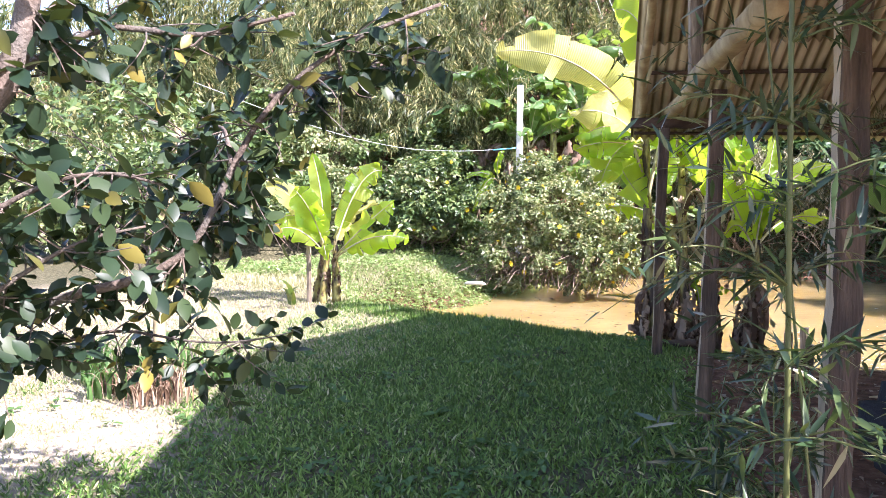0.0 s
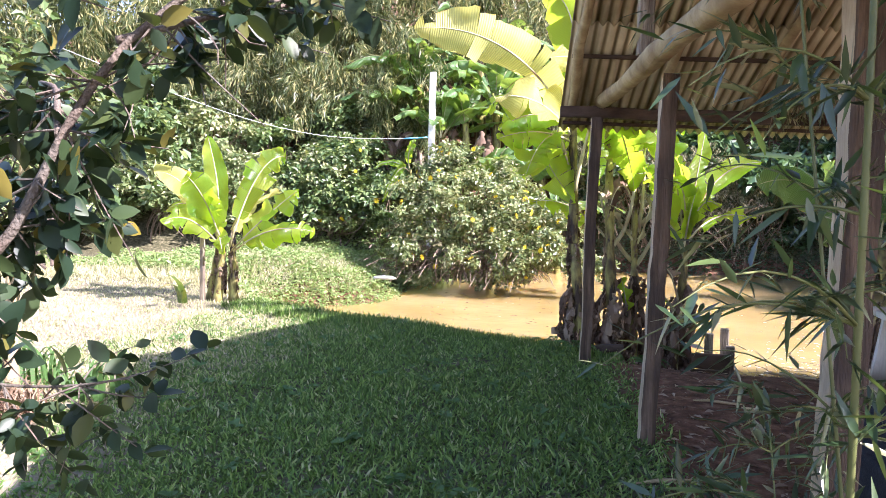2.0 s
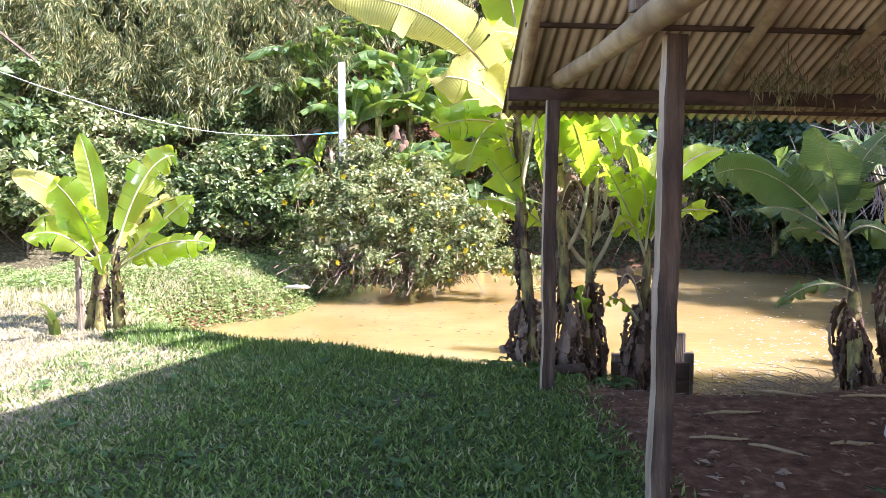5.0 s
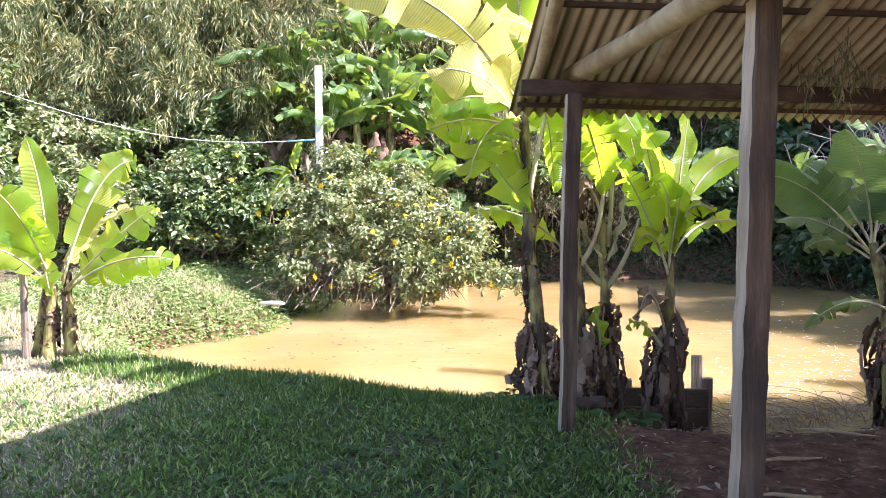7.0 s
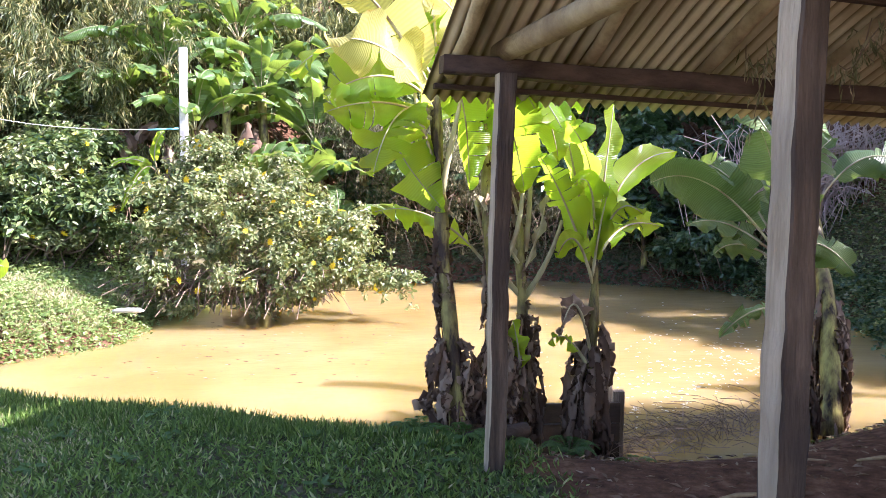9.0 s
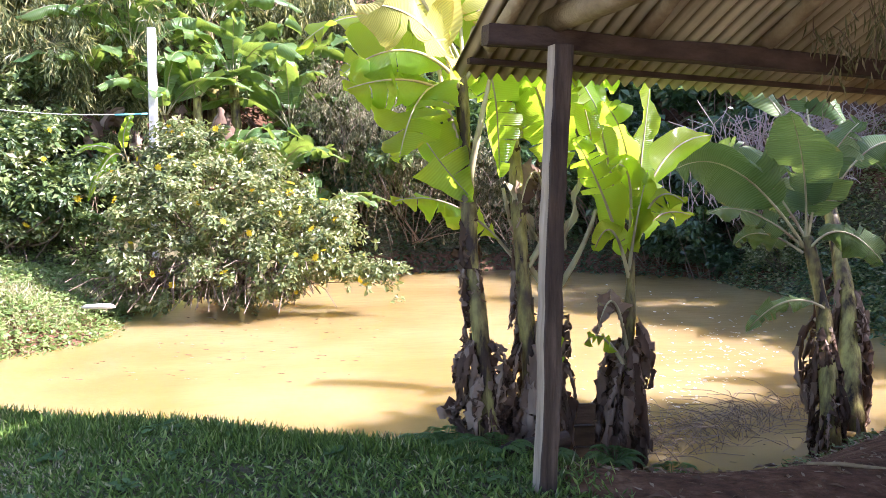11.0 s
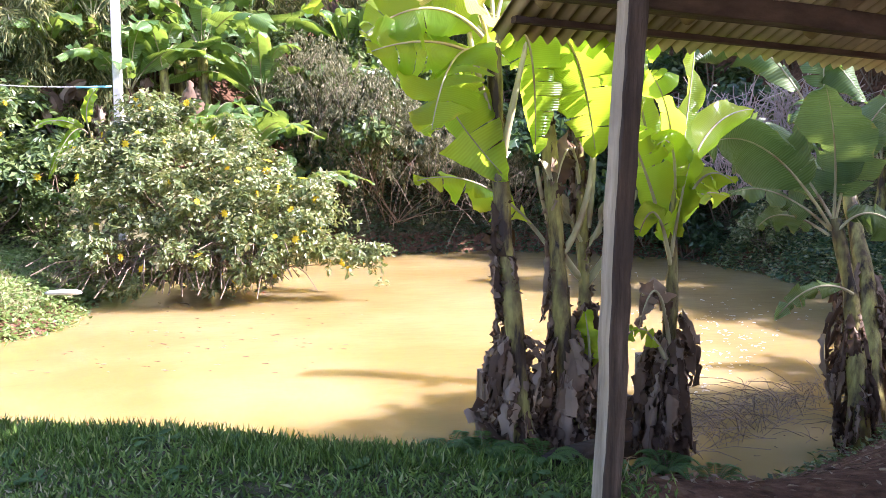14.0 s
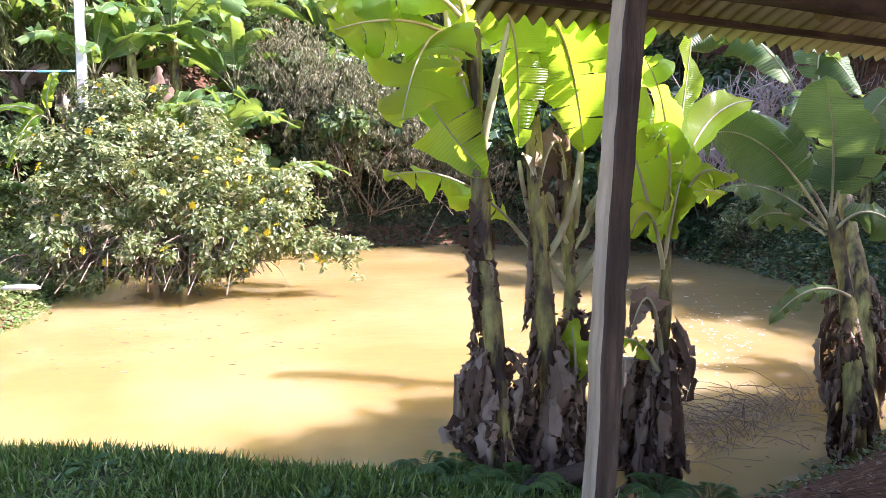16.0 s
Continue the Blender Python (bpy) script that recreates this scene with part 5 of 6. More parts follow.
# banana grove behind the pole
def far_banana(x, y, tall, n, s=1.0):
    z = float(height(x, y))
    at = (x, y, z)
    b = thing("banana_plant", "banana plant with arching leaves in the grove on the bank", "banana plant", at, "banana grove on the bank")
    stem_of(b, at, [(x, y, z - 0.1), (x + 0.05, y, z + tall * 0.5), (x, y, z + tall)], 0.11 * s, 0.06 * s)
    top = np.array((x, y, z + tall * 0.96))
    for k in range(n):
        a = 2 * math.pi * (k + rng.uniform(-0.25, 0.25)) / n
        o = np.array((math.cos(a), math.sin(a), 0))
        ln = s * rng.uniform(1.2, 1.8)
        e = rng.uniform(0.5, 1.25)
        mid = top + o * ln * 0.5 * math.cos(e) + np.array((0, 0, ln * 0.55 * math.sin(e)))
        tip = top + o * ln * (0.95 * math.cos(e) + 0.12) + np.array((0, 0, ln * (0.9 * math.sin(e) - 0.35)))
        banana_leaf(b, at, (top, mid, tip), 0.42 * s * rng.uniform(0.8, 1.1), M["banana_grove"], face=UP if e < 0.9 else -o + np.array((0, 0, 0.3)), hang=rng.uniform(0.2, 0.6), tear=0.25)
    return b


for x, y, tall, n, s in ((-6.3, 18.2, 2.7, 9, 1.3), (-5.7, 18.5, 3.4, 9, 1.4), (-4.9, 18.3, 2.3, 9, 1.3), (-4.1, 18.7, 2.5, 9, 1.3), (-3.3, 19.2, 1.7, 9, 1.2), (-7.2, 18.9, 3.2, 9, 1.5), (-5.2, 19.6, 3.2, 9, 1.6),
                         (-4.0, 20.0, 2.8, 9, 1.6), (-8.0, 18.6, 2.4, 8, 1.3), (-6.7, 16.6, 0.9, 4, 0.8), (-3.0, 20.9, 2.4, 9, 1.6), (-6.0, 20.6, 3.6, 9, 1.7), (-2.2, 22.2, 2.6, 9, 1.6), (4.0, 20.2, 0.8, 7, 0.9), (5.6, 19.4, 0.7, 7, 0.9), (8.0, 16.2, 1.0, 8, 1.0),
                         (7.2, 13.2, 1.0, 8, 1.1), (9.0, 12.0, 1.4, 8, 1.1), (6.4, 10.4, 0.9, 7, 1.0)):
    far_banana(x, y, tall, n, s)
pb_at = (-6.25, 15.9, -0.1)
pb = thing("banana_plant", "small banana plant with three drooping sunlit leaves", "banana plant", pb_at)
stem_of(pb, pb_at, [(-6.2, 15.9, -0.2), (-6.15, 15.75, 0.8), (-6.05, 15.6, 1.8)], 0.06, 0.03)
for p, w in ((((-6.1, 15.6, 1.75), (-6.35, 15.5, 1.75), (-6.72, 15.4, 1.02)), 0.26), (((-6.1, 15.6, 1.75), (-6.5, 15.55, 1.98), (-6.95, 15.5, 1.86)), 0.22), (((-6.08, 15.6, 1.8), (-6.05, 15.5, 2.2), (-5.85, 15.45, 2.5)), 0.2)):
    banana_leaf(pb, pb_at, p, w, SUNNY, face=(0.2, -0.9, 0.4), hang=0.2, tear=0.1)
# dead brown foliage between the grove's stems
dg = thing("dry_banana_litter", "hanging dead brown banana leaves under the grove", "dead leaves", (-6.6, 18.2, 0.6))
for k in range(34):
    c = np.array((rng.uniform(-1.5, 1.6), rng.uniform(-0.5, 0.8), rng.uniform(0.8, 2.4)))
    p2 = c + np.array((rng.normal(0, 0.25), -0.1, -rng.uniform(0.5, 1.0)))
    v, f, uv, _ = blade((c, (c + p2) / 2 + np.array((rng.normal(0, 0.15), -0.15, 0.1)), p2), 0.25, (rng.normal(0, 0.5), -1, 0.2), 0.8, 0.3, 0.05, 0.02, 12)
    part("dead_leaf", mesh("dead_leaf", v, f, M["dead_leaf"], True, uv), dg)

# concrete pole with its line
pl = thing("fence_pole", "white concrete pole standing in the shrubs", "pole", (-6.1, 16.85, 0.1))
part("shaft", mesh("shaft", *bar((0, 0, -0.3), (0.12, 0, 4.14), 0.135, 0.13, (1, 0, 0), 8, 0.002), M["concrete"]), pl)
rp = [(-6.1, 16.75, 2.62), (-7.2, 16.1, 2.55), (-8.4, 15.2, 2.62), (-9.6, 14.2, 2.95), (-10.8, 13.0, 3.5), (-12.5, 11.5, 4.4)]
ropet = thing("line", "pale washing line tied to the pole", "rope", rp[0])
part("cord", mesh("cord", *tube(local(bow(rp, 24), rp[0]), 0.0065, 6), M["rope"], True), ropet)
part("knot", mesh("knot", *tube(local([rp[0], (-6.6, 16.45, 2.58)], rp[0]), 0.02, 6), M["blue_rope"], True), ropet, "blue end of the line")

# ---------------------------------------------------------------- the broad-leaved tree beside the path
WALKED = np.array([(1.6, -1.5), (1.3, -0.9), (0.9, -0.1), (0.7, 0.2), (0.3, 0.9), (0.0, 1.6), (-0.5, 2.2), (-0.9, 2.7), (-0.8, 3.2)])


def clear_of_path(c, r=0.45):
    d = np.full(len(c), 9.0)
    for a, b in zip(WALKED[:-1], WALKED[1:]):
        e = b - a
        t = np.clip(((c[:, :2] - a) @ e) / (e @ e), 0, 1)
        d = np.minimum(d, np.hypot(*(c[:, :2] - a - t[:, None] * e).T))
    return (d > r) | (c[:, 2] > 2.02)


OVAL = ((0.0, 0.10), (0.22, 0.78), (0.5, 1.0), (0.78, 0.66), (1.0, 0.0))
LANCE = ((0.0, 0.15), (0.25, 1.0), (0.6, 0.75), (1.0, 0.0))


tree_at = np.array((-1.35, -0.05, 0.0))
tree = thing("broadleaf_tree", "low dark-leaved tree with crooked grey branches over the lawn", "tree", tree_at)
part("trunk", mesh("trunk", *tube(local(bow([(-1.35, -0.05, -0.1), (-1.33, -0.02, 0.6), (-1.26, 0.0, 1.1), (-1.0, -0.2, 1.7), (-0.8, -0.25, 2.3)], 16), tree_at), np.linspace(0.10, 0.05, 16), 10, 0.08), M["bark"], True), tree)
BOUGHS = [([(-1.25, 0.0, 1.1), (-0.92, 0.20, 1.28), (-0.62, 0.37, 1.34), (-0.49, 0.45, 1.36), (-0.44, 0.49, 1.47), (-0.34, 0.56, 1.75), (-0.23, 0.65, 1.99), (0.02, 0.81, 2.20), (0.31, 0.97, 2.31)], 0.021, 0.006)]
BOUGHS += [([(-1.15, -0.1, 1.45), (-0.88, -0.05, 1.96), (-0.69, 0.06, 2.08), (-0.56, 0.26, 2.24), (-0.34, 0.37, 2.15), (-0.02, 0.55, 2.24)], 0.020, 0.006),
         ([(-0.9, -0.2, 1.7), (-0.67, -0.18, 1.83), (-0.57, -0.11, 1.98), (-0.52, -0.07, 2.13), (-0.50, -0.04, 2.4)], 0.045, 0.030),
         ([(-0.23, 0.65, 1.99), (-0.10, 0.86, 2.08), (0.08, 1.05, 2.14), (0.21, 1.14, 2.24)], 0.010, 0.004),
         ([(-1.1, -0.1, 1.45), (-0.76, -0.14, 1.56), (-0.58, -0.03, 1.68), (-0.40, 0.07, 1.73), (-0.22, 0.17, 1.67)], 0.014, 0.004)]
BOUGHS += [([(-1.2, 0.0, 1.1), (-0.76, -0.17, 1.29), (-0.58, -0.05, 1.44), (-0.44, 0.03, 1.52), (-0.28, 0.12, 1.55)], 0.014, 0.004),
         ([(-1.25, 0.0, 1.0), (-0.95, 0.5, 1.12), (-0.72, 0.69, 1.04), (-0.55, 0.75, 1.04), (-0.39, 0.81, 1.07)], 0.010, 0.003),
         ([(-0.34, 0.56, 1.75), (-0.55, 0.75, 1.9), (-0.85, 0.95, 1.95), (-1.2, 1.1, 1.9)], 0.010, 0.003),
         ([(-0.46, 0.47, 1.45), (-0.75, 0.7, 1.6), (-1.0, 0.9, 1.62)], 0.009, 0.003)]
LC, LA, LN, LS = [], [], [], []
for pts, r0, r1 in BOUGHS:
    q = bow(pts, 18)
    part("limb", mesh("limb", *tube(local(q, tree_at), np.linspace(r0, r1, 18), 8, 0.12), M["bark"], True), tree)
    length = np.linalg.norm(np.diff(q, axis=0), axis=1).sum()
    for k in range(int(length * 26)):
        f = rng.uniform(0.12, 1.0)
        c = q[int(f * 17)]
        d = unit(1)[0] * np.array((1, 1, 0.7)) + np.array((0.1, 0.25, -0.1))
        d /= np.linalg.norm(d)
        ln = rng.uniform(0.10, 0.36)
        tip = c + d * ln + np.array((0, 0, -0.04))
        tq = curve3((c, (c + tip) / 2 + rng.normal(0, 0.015, 3), tip), 5)
        part("twig", mesh("twig", *tube(local(tq, tree_at), np.linspace(0.0035, 0.0015, 5), 4), M["bark"]), tree)
        for j in range(int(4 + ln * 22)):
            g = rng.uniform(0.25, 1.0)
            LC.append(c + (tip - c) * g + rng.normal(0, 0.006, 3))
            LA.append(d * 0.5 + unit(1)[0] * 0.8 + np.array((0, 0, -0.15)))
            LN.append(np.array((0, -0.25, 0.8)) + unit(1)[0] * 0.75)
            LS.append(rng.uniform(0.05, 0.105))
LC, LA, LN, LS = np.array(LC), np.array(LA), np.array(LN), np.array(LS)
ok = clear_of_path(LC, 0.4)
v, f = leaves(LC[ok], LA[ok], LN[ok], LS[ok], LS[ok] * 0.56, OVAL, 0.22, 0.15)
tagged(part("crown", mesh("crown", local(v, tree_at), f, M["tree_leaf"], True), tree), kind="stuff")

# a second, smaller one farther off, with strap plants and dry grass at its foot
st_at = np.array((-3.5, 2.9, 0.0))
small = thing("young_tree", "slim young tree with rusty bark and glossy leaves", "tree", st_at)
part("trunk", mesh("trunk", *tube(local(bow([(-3.53, 2.88, -0.05), (-3.56, 2.93, 0.6), (-3.54, 3.0, 1.3), (-3.4, 3.1, 2.2)], 10), st_at), np.linspace(0.06, 0.03, 10), 9, 0.1), M["pale_log"], True), small, "rusty brown trunk")
cr = [(-3.6, 3.1, 1.7, 0.8, 0.7, 0.6), (-4.2, 3.0, 1.5, 0.8, 0.7, 0.6), (-3.1, 3.3, 1.9, 0.6, 0.6, 0.5), (-4.6, 2.8, 1.9, 0.8, 0.7, 0.7), (-3.9, 3.0, 2.3, 0.9, 0.8, 0.6)]
v, f = blob_leaves(cr, 2600, 0.085, 0.55, per=7, shell=0.7)
tagged(part("crown", mesh("crown", local(v, st_at), f, M["shrub_leaf"]), small), kind="stuff")
v, f = stems_for(cr, (-3.5, 3.0, 1.0), 16, 0.012)
tagged(part("branchwork", mesh("branchwork", local(v, st_at), f, M["bark"]), small), kind="stuff")


def tuft(name, label, at, count, long, spread_, mat, kind="", lean=0.6, width=0.02, cat="plant"):
    """Strap leaves that rise from one root and bend over."""
    V, F = [], []
    o = 0
    for k in range(count):
        a = rng.uniform(0, 6.283)
        out = np.array((math.cos(a), math.sin(a), 0))
        b = np.array((*rng.normal(0, spread_, 2), 0.0))
        ln = long * rng.uniform(0.6, 1.1)
        p = curve3((b, b + out * ln * 0.25 * lean + np.array((0, 0, ln * 0.6)), b + out * ln * lean + np.array((0, 0, ln * rng.uniform(0.35, 0.8)))), 6)
        s = np.array((-out[1], out[0], 0))
        for i, q in enumerate(p):
            w = width * (1 - (i / 5) ** 2) * 0.5 + 0.001
            V += [q - s * w, q + s * w]
        F += [(o + 2 * i, o + 2 * i + 1, o + 2 * i + 3, o + 2 * i + 2) for i in range(5)]
        o += 12
    t = thing(name, label, cat, at)
    tagged(part("leaves" if kind else "foliage", mesh("foliage", V, F, mat, True), t), kind="stuff")
    return t


for x, y, n, l in ((-3.75, 2.6, 40, 0.45), (-4.2, 2.9, 40, 0.5), (-3.2, 3.3, 30, 0.4), (-4.0, 3.4, 40, 0.5)):
    tuft("strap_plant", "clump of green strap leaves at the tree's foot", (x, y, 0.0), n, l, 0.14, M["fern"], width=0.03)
for x, y in ((-3.45, 2.72), (-3.2, 2.6), (-3.65, 2.7)):
    tuft("dry_grass_tuft", "reddish dry grass tuft at the tree's foot", (x, y, 0.0), 120, 0.34, 0.12, M["litter"], width=0.012)
tuft("sapling", "single banana sucker with two broad leaves", (-5.35, 6.75, 0.02), 3, 0.5, 0.02, M["banana_shaded"], width=0.13, lean=0.8)

# ---------------------------------------------------------------- bamboo at the shelter's near corner
bam_at = np.array((1.48, 0.90, 0.0))
bamboo = thing("bamboo_plant", "bamboo plant with slim jointed culms and drooping narrow leaves", "bamboo", bam_at)
BC, BA, BN, BS = [], [], [], []


def culm(foot, top, r, reach, nodes, bias, zmin=0.2):
    foot, top = np.asarray(foot, float), np.asarray(top, float)
    pts, rad = [], []
    for k in range(nodes * 4 + 1):
        pts.append(foot + (top - foot) * k / (nodes * 4) - bam_at)
        rad.append(r * (1.18 if k % 4 == 0 else 1.0) * (1 - 0.35 * k / (nodes * 4)))
    part("culm", mesh("culm", *tube(pts, rad, 9), M["culm"], True), bamboo, "jointed yellow-green culm")
    for k in range(1, nodes + 1):
        c = foot + (top - foot) * k / nodes
        if c[2] < zmin:
            continue
        for j in range(rng.integers(2, 5)):
            a = rng.uniform(0, 6.283)
            d = np.array((math.cos(a), math.sin(a), 0)) + np.asarray(bias)
            d /= np.linalg.norm(d)
            ln = reach * rng.uniform(0.45, 1.0)
            tip = c + d * ln + np.array((0, 0, rng.uniform(-0.28, 0.22) * ln))
            q = curve3((c, (c + tip) / 2 + np.array((0, 0, 0.16 * ln)), tip), 8)
            if not clear_of_path(q[-1:], 0.3)[0]:
                continue
            part("branch", mesh("branch", *tube(q - bam_at, np.linspace(0.0042, 0.0012, 8), 5), M["culm"], True), bamboo)
            for g in np.linspace(0.25, 1.0, 7):
                c2 = q[int(g * 7)]
                tw = d + unit(1)[0] * 0.8
                for i in range(rng.integers(2, 5)):
                    BC.append(c2 + rng.normal(0, 0.012, 3))
                    BA.append(tw * 0.6 + unit(1)[0] * 0.7 + np.array((0, 0, -0.1)))
                    BN.append(np.array((0, 0, 1.0)) + unit(1)[0] * 0.6)
                    BS.append(rng.uniform(0.06, 0.13))


culm((1.48, 0.90, -0.05), (1.46, 0.92, 3.2), 0.0095, 0.6, 14, (-0.25, -0.1, 0), 0.75)
culm((1.72, 0.62, -0.05), (1.95, 0.5, 2.9), 0.007, 0.55, 12, (-0.1, 0.1, 0))
culm((1.60, 1.15, -0.05), (1.30, 1.45, 2.7), 0.006, 0.5, 10, (-0.3, 0.2, 0))
culm((1.40, 1.0, -0.05), (1.12, 1.75, 0.62), 0.004, 0.2, 6, (-0.3, 0.5, 0), 0.1)
culm((1.44, 1.1, -0.05), (1.35, 1.95, 0.9), 0.004, 0.26, 6, (0.0, 0.4, 0), 0.1)
BC, BA, BN, BS = np.array(BC), np.array(BA), np.array(BN), np.array(BS)
ok = clear_of_path(BC, 0.4)
v, f = leaves(BC[ok], BA[ok], BN[ok], BS[ok], BS[ok] * 0.165, LANCE, 0.3, 0.04)
tagged(part("leaf_sprays", mesh("leaf_sprays", local(v, bam_at), f, M["bamboo_leaf"], True), bamboo), kind="stuff")

# dry creeper that hangs under the roof
cr_at = np.array((1.75, 6.0, 2.45))
creeper = thing("hanging_creeper", "dry creeper with narrow hanging leaves under the roof", "creeper", cr_at)
HC = []
for k in range(16):
    p0 = np.array((rng.uniform(-0.35, 0.75), rng.uniform(-0.4, 0.4), rng.uniform(-0.1, 0.1)))
    p2 = p0 + np.array((rng.normal(0, 0.12), rng.normal(0, 0.1), -rng.uniform(0.15, 0.5)))
    q = curve3((p0, (p0 + p2) / 2 + rng.normal(0, 0.05, 3), p2), 6)
    part("strand", mesh("strand", *tube(q, 0.003, 4), M["twig"]), creeper)
    HC += list(q[rng.integers(1, 6, 26)] + rng.normal(0, 0.025, (26, 3)))
HC = np.array(HC)
v, f = diamonds(HC, np.array((0, 0, -1.0)) + rng.normal(0, 0.35, HC.shape), unit(len(HC)), rng.uniform(0.05, 0.11, len(HC)), 0.012)
tagged(part("leaf_sprays", mesh("leaf_sprays", v, f, M["vine"]), creeper), kind="stuff")

# ---------------------------------------------------------------- things under the shelter
def seat_cover():
    """A low seat under a dark cloth: a soft cushion block, a back and hanging folds."""
    at = np.array((2.2, 2.9, 0.0))
    t = thing("covered_seat", "low seat draped in dark blue cloth on the soil floor", "seat", at)
    for nm, c, s in (("cushion", (0.15, 0, 0.25), (0.95, 0.7, 0.34)), ("backrest", (0.15, 0.34, 0.38), (0.95, 0.16, 0.34)), ("armrest", (-0.37, 0.0, 0.33), (0.16, 0.66, 0.26))):
        bm = bmesh.new()
        bmesh.ops.create_cube(bm, size=1.0)
        bmesh.ops.subdivide_edges(bm, edges=bm.edges[:], cuts=7, use_grid_fill=True)
        for w in bm.verts:
            p = Vector(w.co)
            m = max(abs(p.x), abs(p.y), abs(p.z)) * 2
            rnd = p.normalized() * 0.62
            p = p.lerp(rnd, 0.16)
            fold = 0.03 * math.sin(p.x * 22 + p.y * 17) * (0.5 - p.z)
            w.co = Vector((p.x * s[0] + fold * p.x, p.y * s[1] + fold * p.y, p.z * s[2])) + Vector(c)
        me = bpy.data.meshes.new(nm)
        bm.to_mesh(me)
        bm.free()
        me.materials.append(M["cloth"])
        me.polygons.foreach_set("use_smooth", [True] * len(me.polygons))
        part(nm, me, t)
    t.rotation_euler = (0, 0, radians(16))
    part("leg_frame", mesh("leg_frame", *merge(bar((-0.35, -0.28, -0.02), (-0.35, -0.28, 0.14), 0.06, 0.06, (1, 0, 0), 3), bar((0.5, -0.28, -0.02), (0.5, -0.28, 0.14), 0.06, 0.06, (1, 0, 0), 3)), M["timber"]), t)


seat_cover()


def trestle_table():
    at = np.array((2.25, 4.75, 0.0))
    t = thing("trestle_table", "worn white-painted trestle table on the soil floor", "table", at)
    for k in range(4):
        part("top_plank", mesh("top_plank", *bar((-0.08, -0.30 + k * 0.19, 0.63), (1.75, -0.28 + k * 0.19, 0.63), 0.17, 0.035, (0, 1, 0), 6, 0.002), M["white_paint"]), t)
    for x in (0.06, 1.55):
        for y0, y1 in ((-0.36, -0.24), (0.38, 0.26)):
            part("leg", mesh("leg", *bar((x - 0.05, y0, 0.0), (x, y1, 0.612), 0.10, 0.035, (1, 0, 0), 6, 0.002), M["white_paint"]), t)
        part("cross_rail", mesh("cross_rail", *bar((x + 0.03, -0.31, 0.22), (x + 0.03, 0.31, 0.22), 0.03, 0.08, (1, 0, 0), 4, 0.002), M["white_paint"]), t)
    for k in range(4):
        part("slat", mesh("slat", *bar((0.45, -0.37, 0.14 + k * 0.1), (1.5, -0.37, 0.14 + k * 0.1), 0.02, 0.055, (0, 1, 0), 4, 0.002), M["white_paint"]), t)
    t.rotation_euler, t.scale = (0, 0, radians(14)), (1, 1, 1.16)


trestle_table()


def pail():
    at = (2.69, 4.75, 0.752)
    t = thing("paint_pail", "white paint pail with a printed orange and dark label", "pail", at)
    prof = [(0.0, 0.0), (0.118, 0.0), (0.122, 0.01), (0.138, 0.32), (0.146, 0.325), (0.146, 0.345), (0.138, 0.35), (0.130, 0.34), (0.12, 0.03), (0.0, 0.03)]
    def turned(pr, n=28):
        V = [(r * math.cos(2 * math.pi * k / n), r * math.sin(2 * math.pi * k / n), z) for r, z in pr for k in range(n)]
        return V, [(i * n + k, i * n + (k + 1) % n, (i + 1) * n + (k + 1) % n, (i + 1) * n + k) for i in range(len(pr) - 1) for k in range(n)]
    part("body", mesh("body", *turned(prof), M["pail_white"], True), t)
    part("label_band", mesh("label_band", *turned([(0.1285, 0.06), (0.1365, 0.20)]), M["pail_dark"], True), t, "dark printed band")
    part("label_stripe", mesh("label_stripe", *turned([(0.1380, 0.225), (0.1392, 0.255)]), M["pail_orange"], True), t, "orange printed stripe")
    hq = [(0.145 * math.cos(a), 0.02, 0.33 + 0.0 - 0.12 * math.sin(a)) for a in np.linspace(0, math.pi, 14)]
    part("bail_handle", mesh("bail_handle", *tube([(x, -0.147 + 0.0 * y, z) for x, y, z in hq], 0.0025, 5), M["twig"], True), t)
    for k, (w, z) in enumerate(((0.10, 0.165), (0.07, 0.14), (0.11, 0.115), (0.06, 0.09))):
        a0 = -math.pi / 2 - 0.5
        V, F = [], []
        for i in range(7):
            a = a0 + w * 7 * i / 6
            r = 0.1305 + (z - 0.06) * 0.057 + 0.003
            V += [(r * math.cos(a), r * math.sin(a), z), (r * math.cos(a), r * math.sin(a), z + 0.010)]
        part("print_bar", mesh("print_bar", V, [(2 * i, 2 * i + 2, 2 * i + 3, 2 * i + 1) for i in range(6)], M["pail_white"]), t)


M["pail_white"] = surface("pail_plastic", [(0.3, (0.55, 0.54, 0.5)), (0.7, (0.72, 0.71, 0.68))], 5, 0.4, 0.05)
M["pail_dark"] = surface("printed_dark", [(0.3, (0.02, 0.025, 0.035)), (0.7, (0.06, 0.07, 0.09))], 9, 0.4, 0.0)
M["pail_orange"] = surface("printed_orange", [(0.3, (0.45, 0.11, 0.05)), (0.7, (0.6, 0.2, 0.1))], 9, 0.4, 0.0)
pail()

# ---------------------------------------------------------------- at the water's edge
sluice = thing("sluice_box", "dark wet plank box at the pond's edge", "plank box", (0.95, 8.45, -1.0))
for k in range(3):
    part("plank", mesh("plank", *bar((-0.55, -0.02 - 0.01 * k, 0.06 + 0.2 * k), (0.27, 0.05 - 0.01 * k, 0.06 + 0.2 * k), 0.035, 0.185, (0.08, -1, 0), 6, 0.003), M["wet_wood"]), sluice)
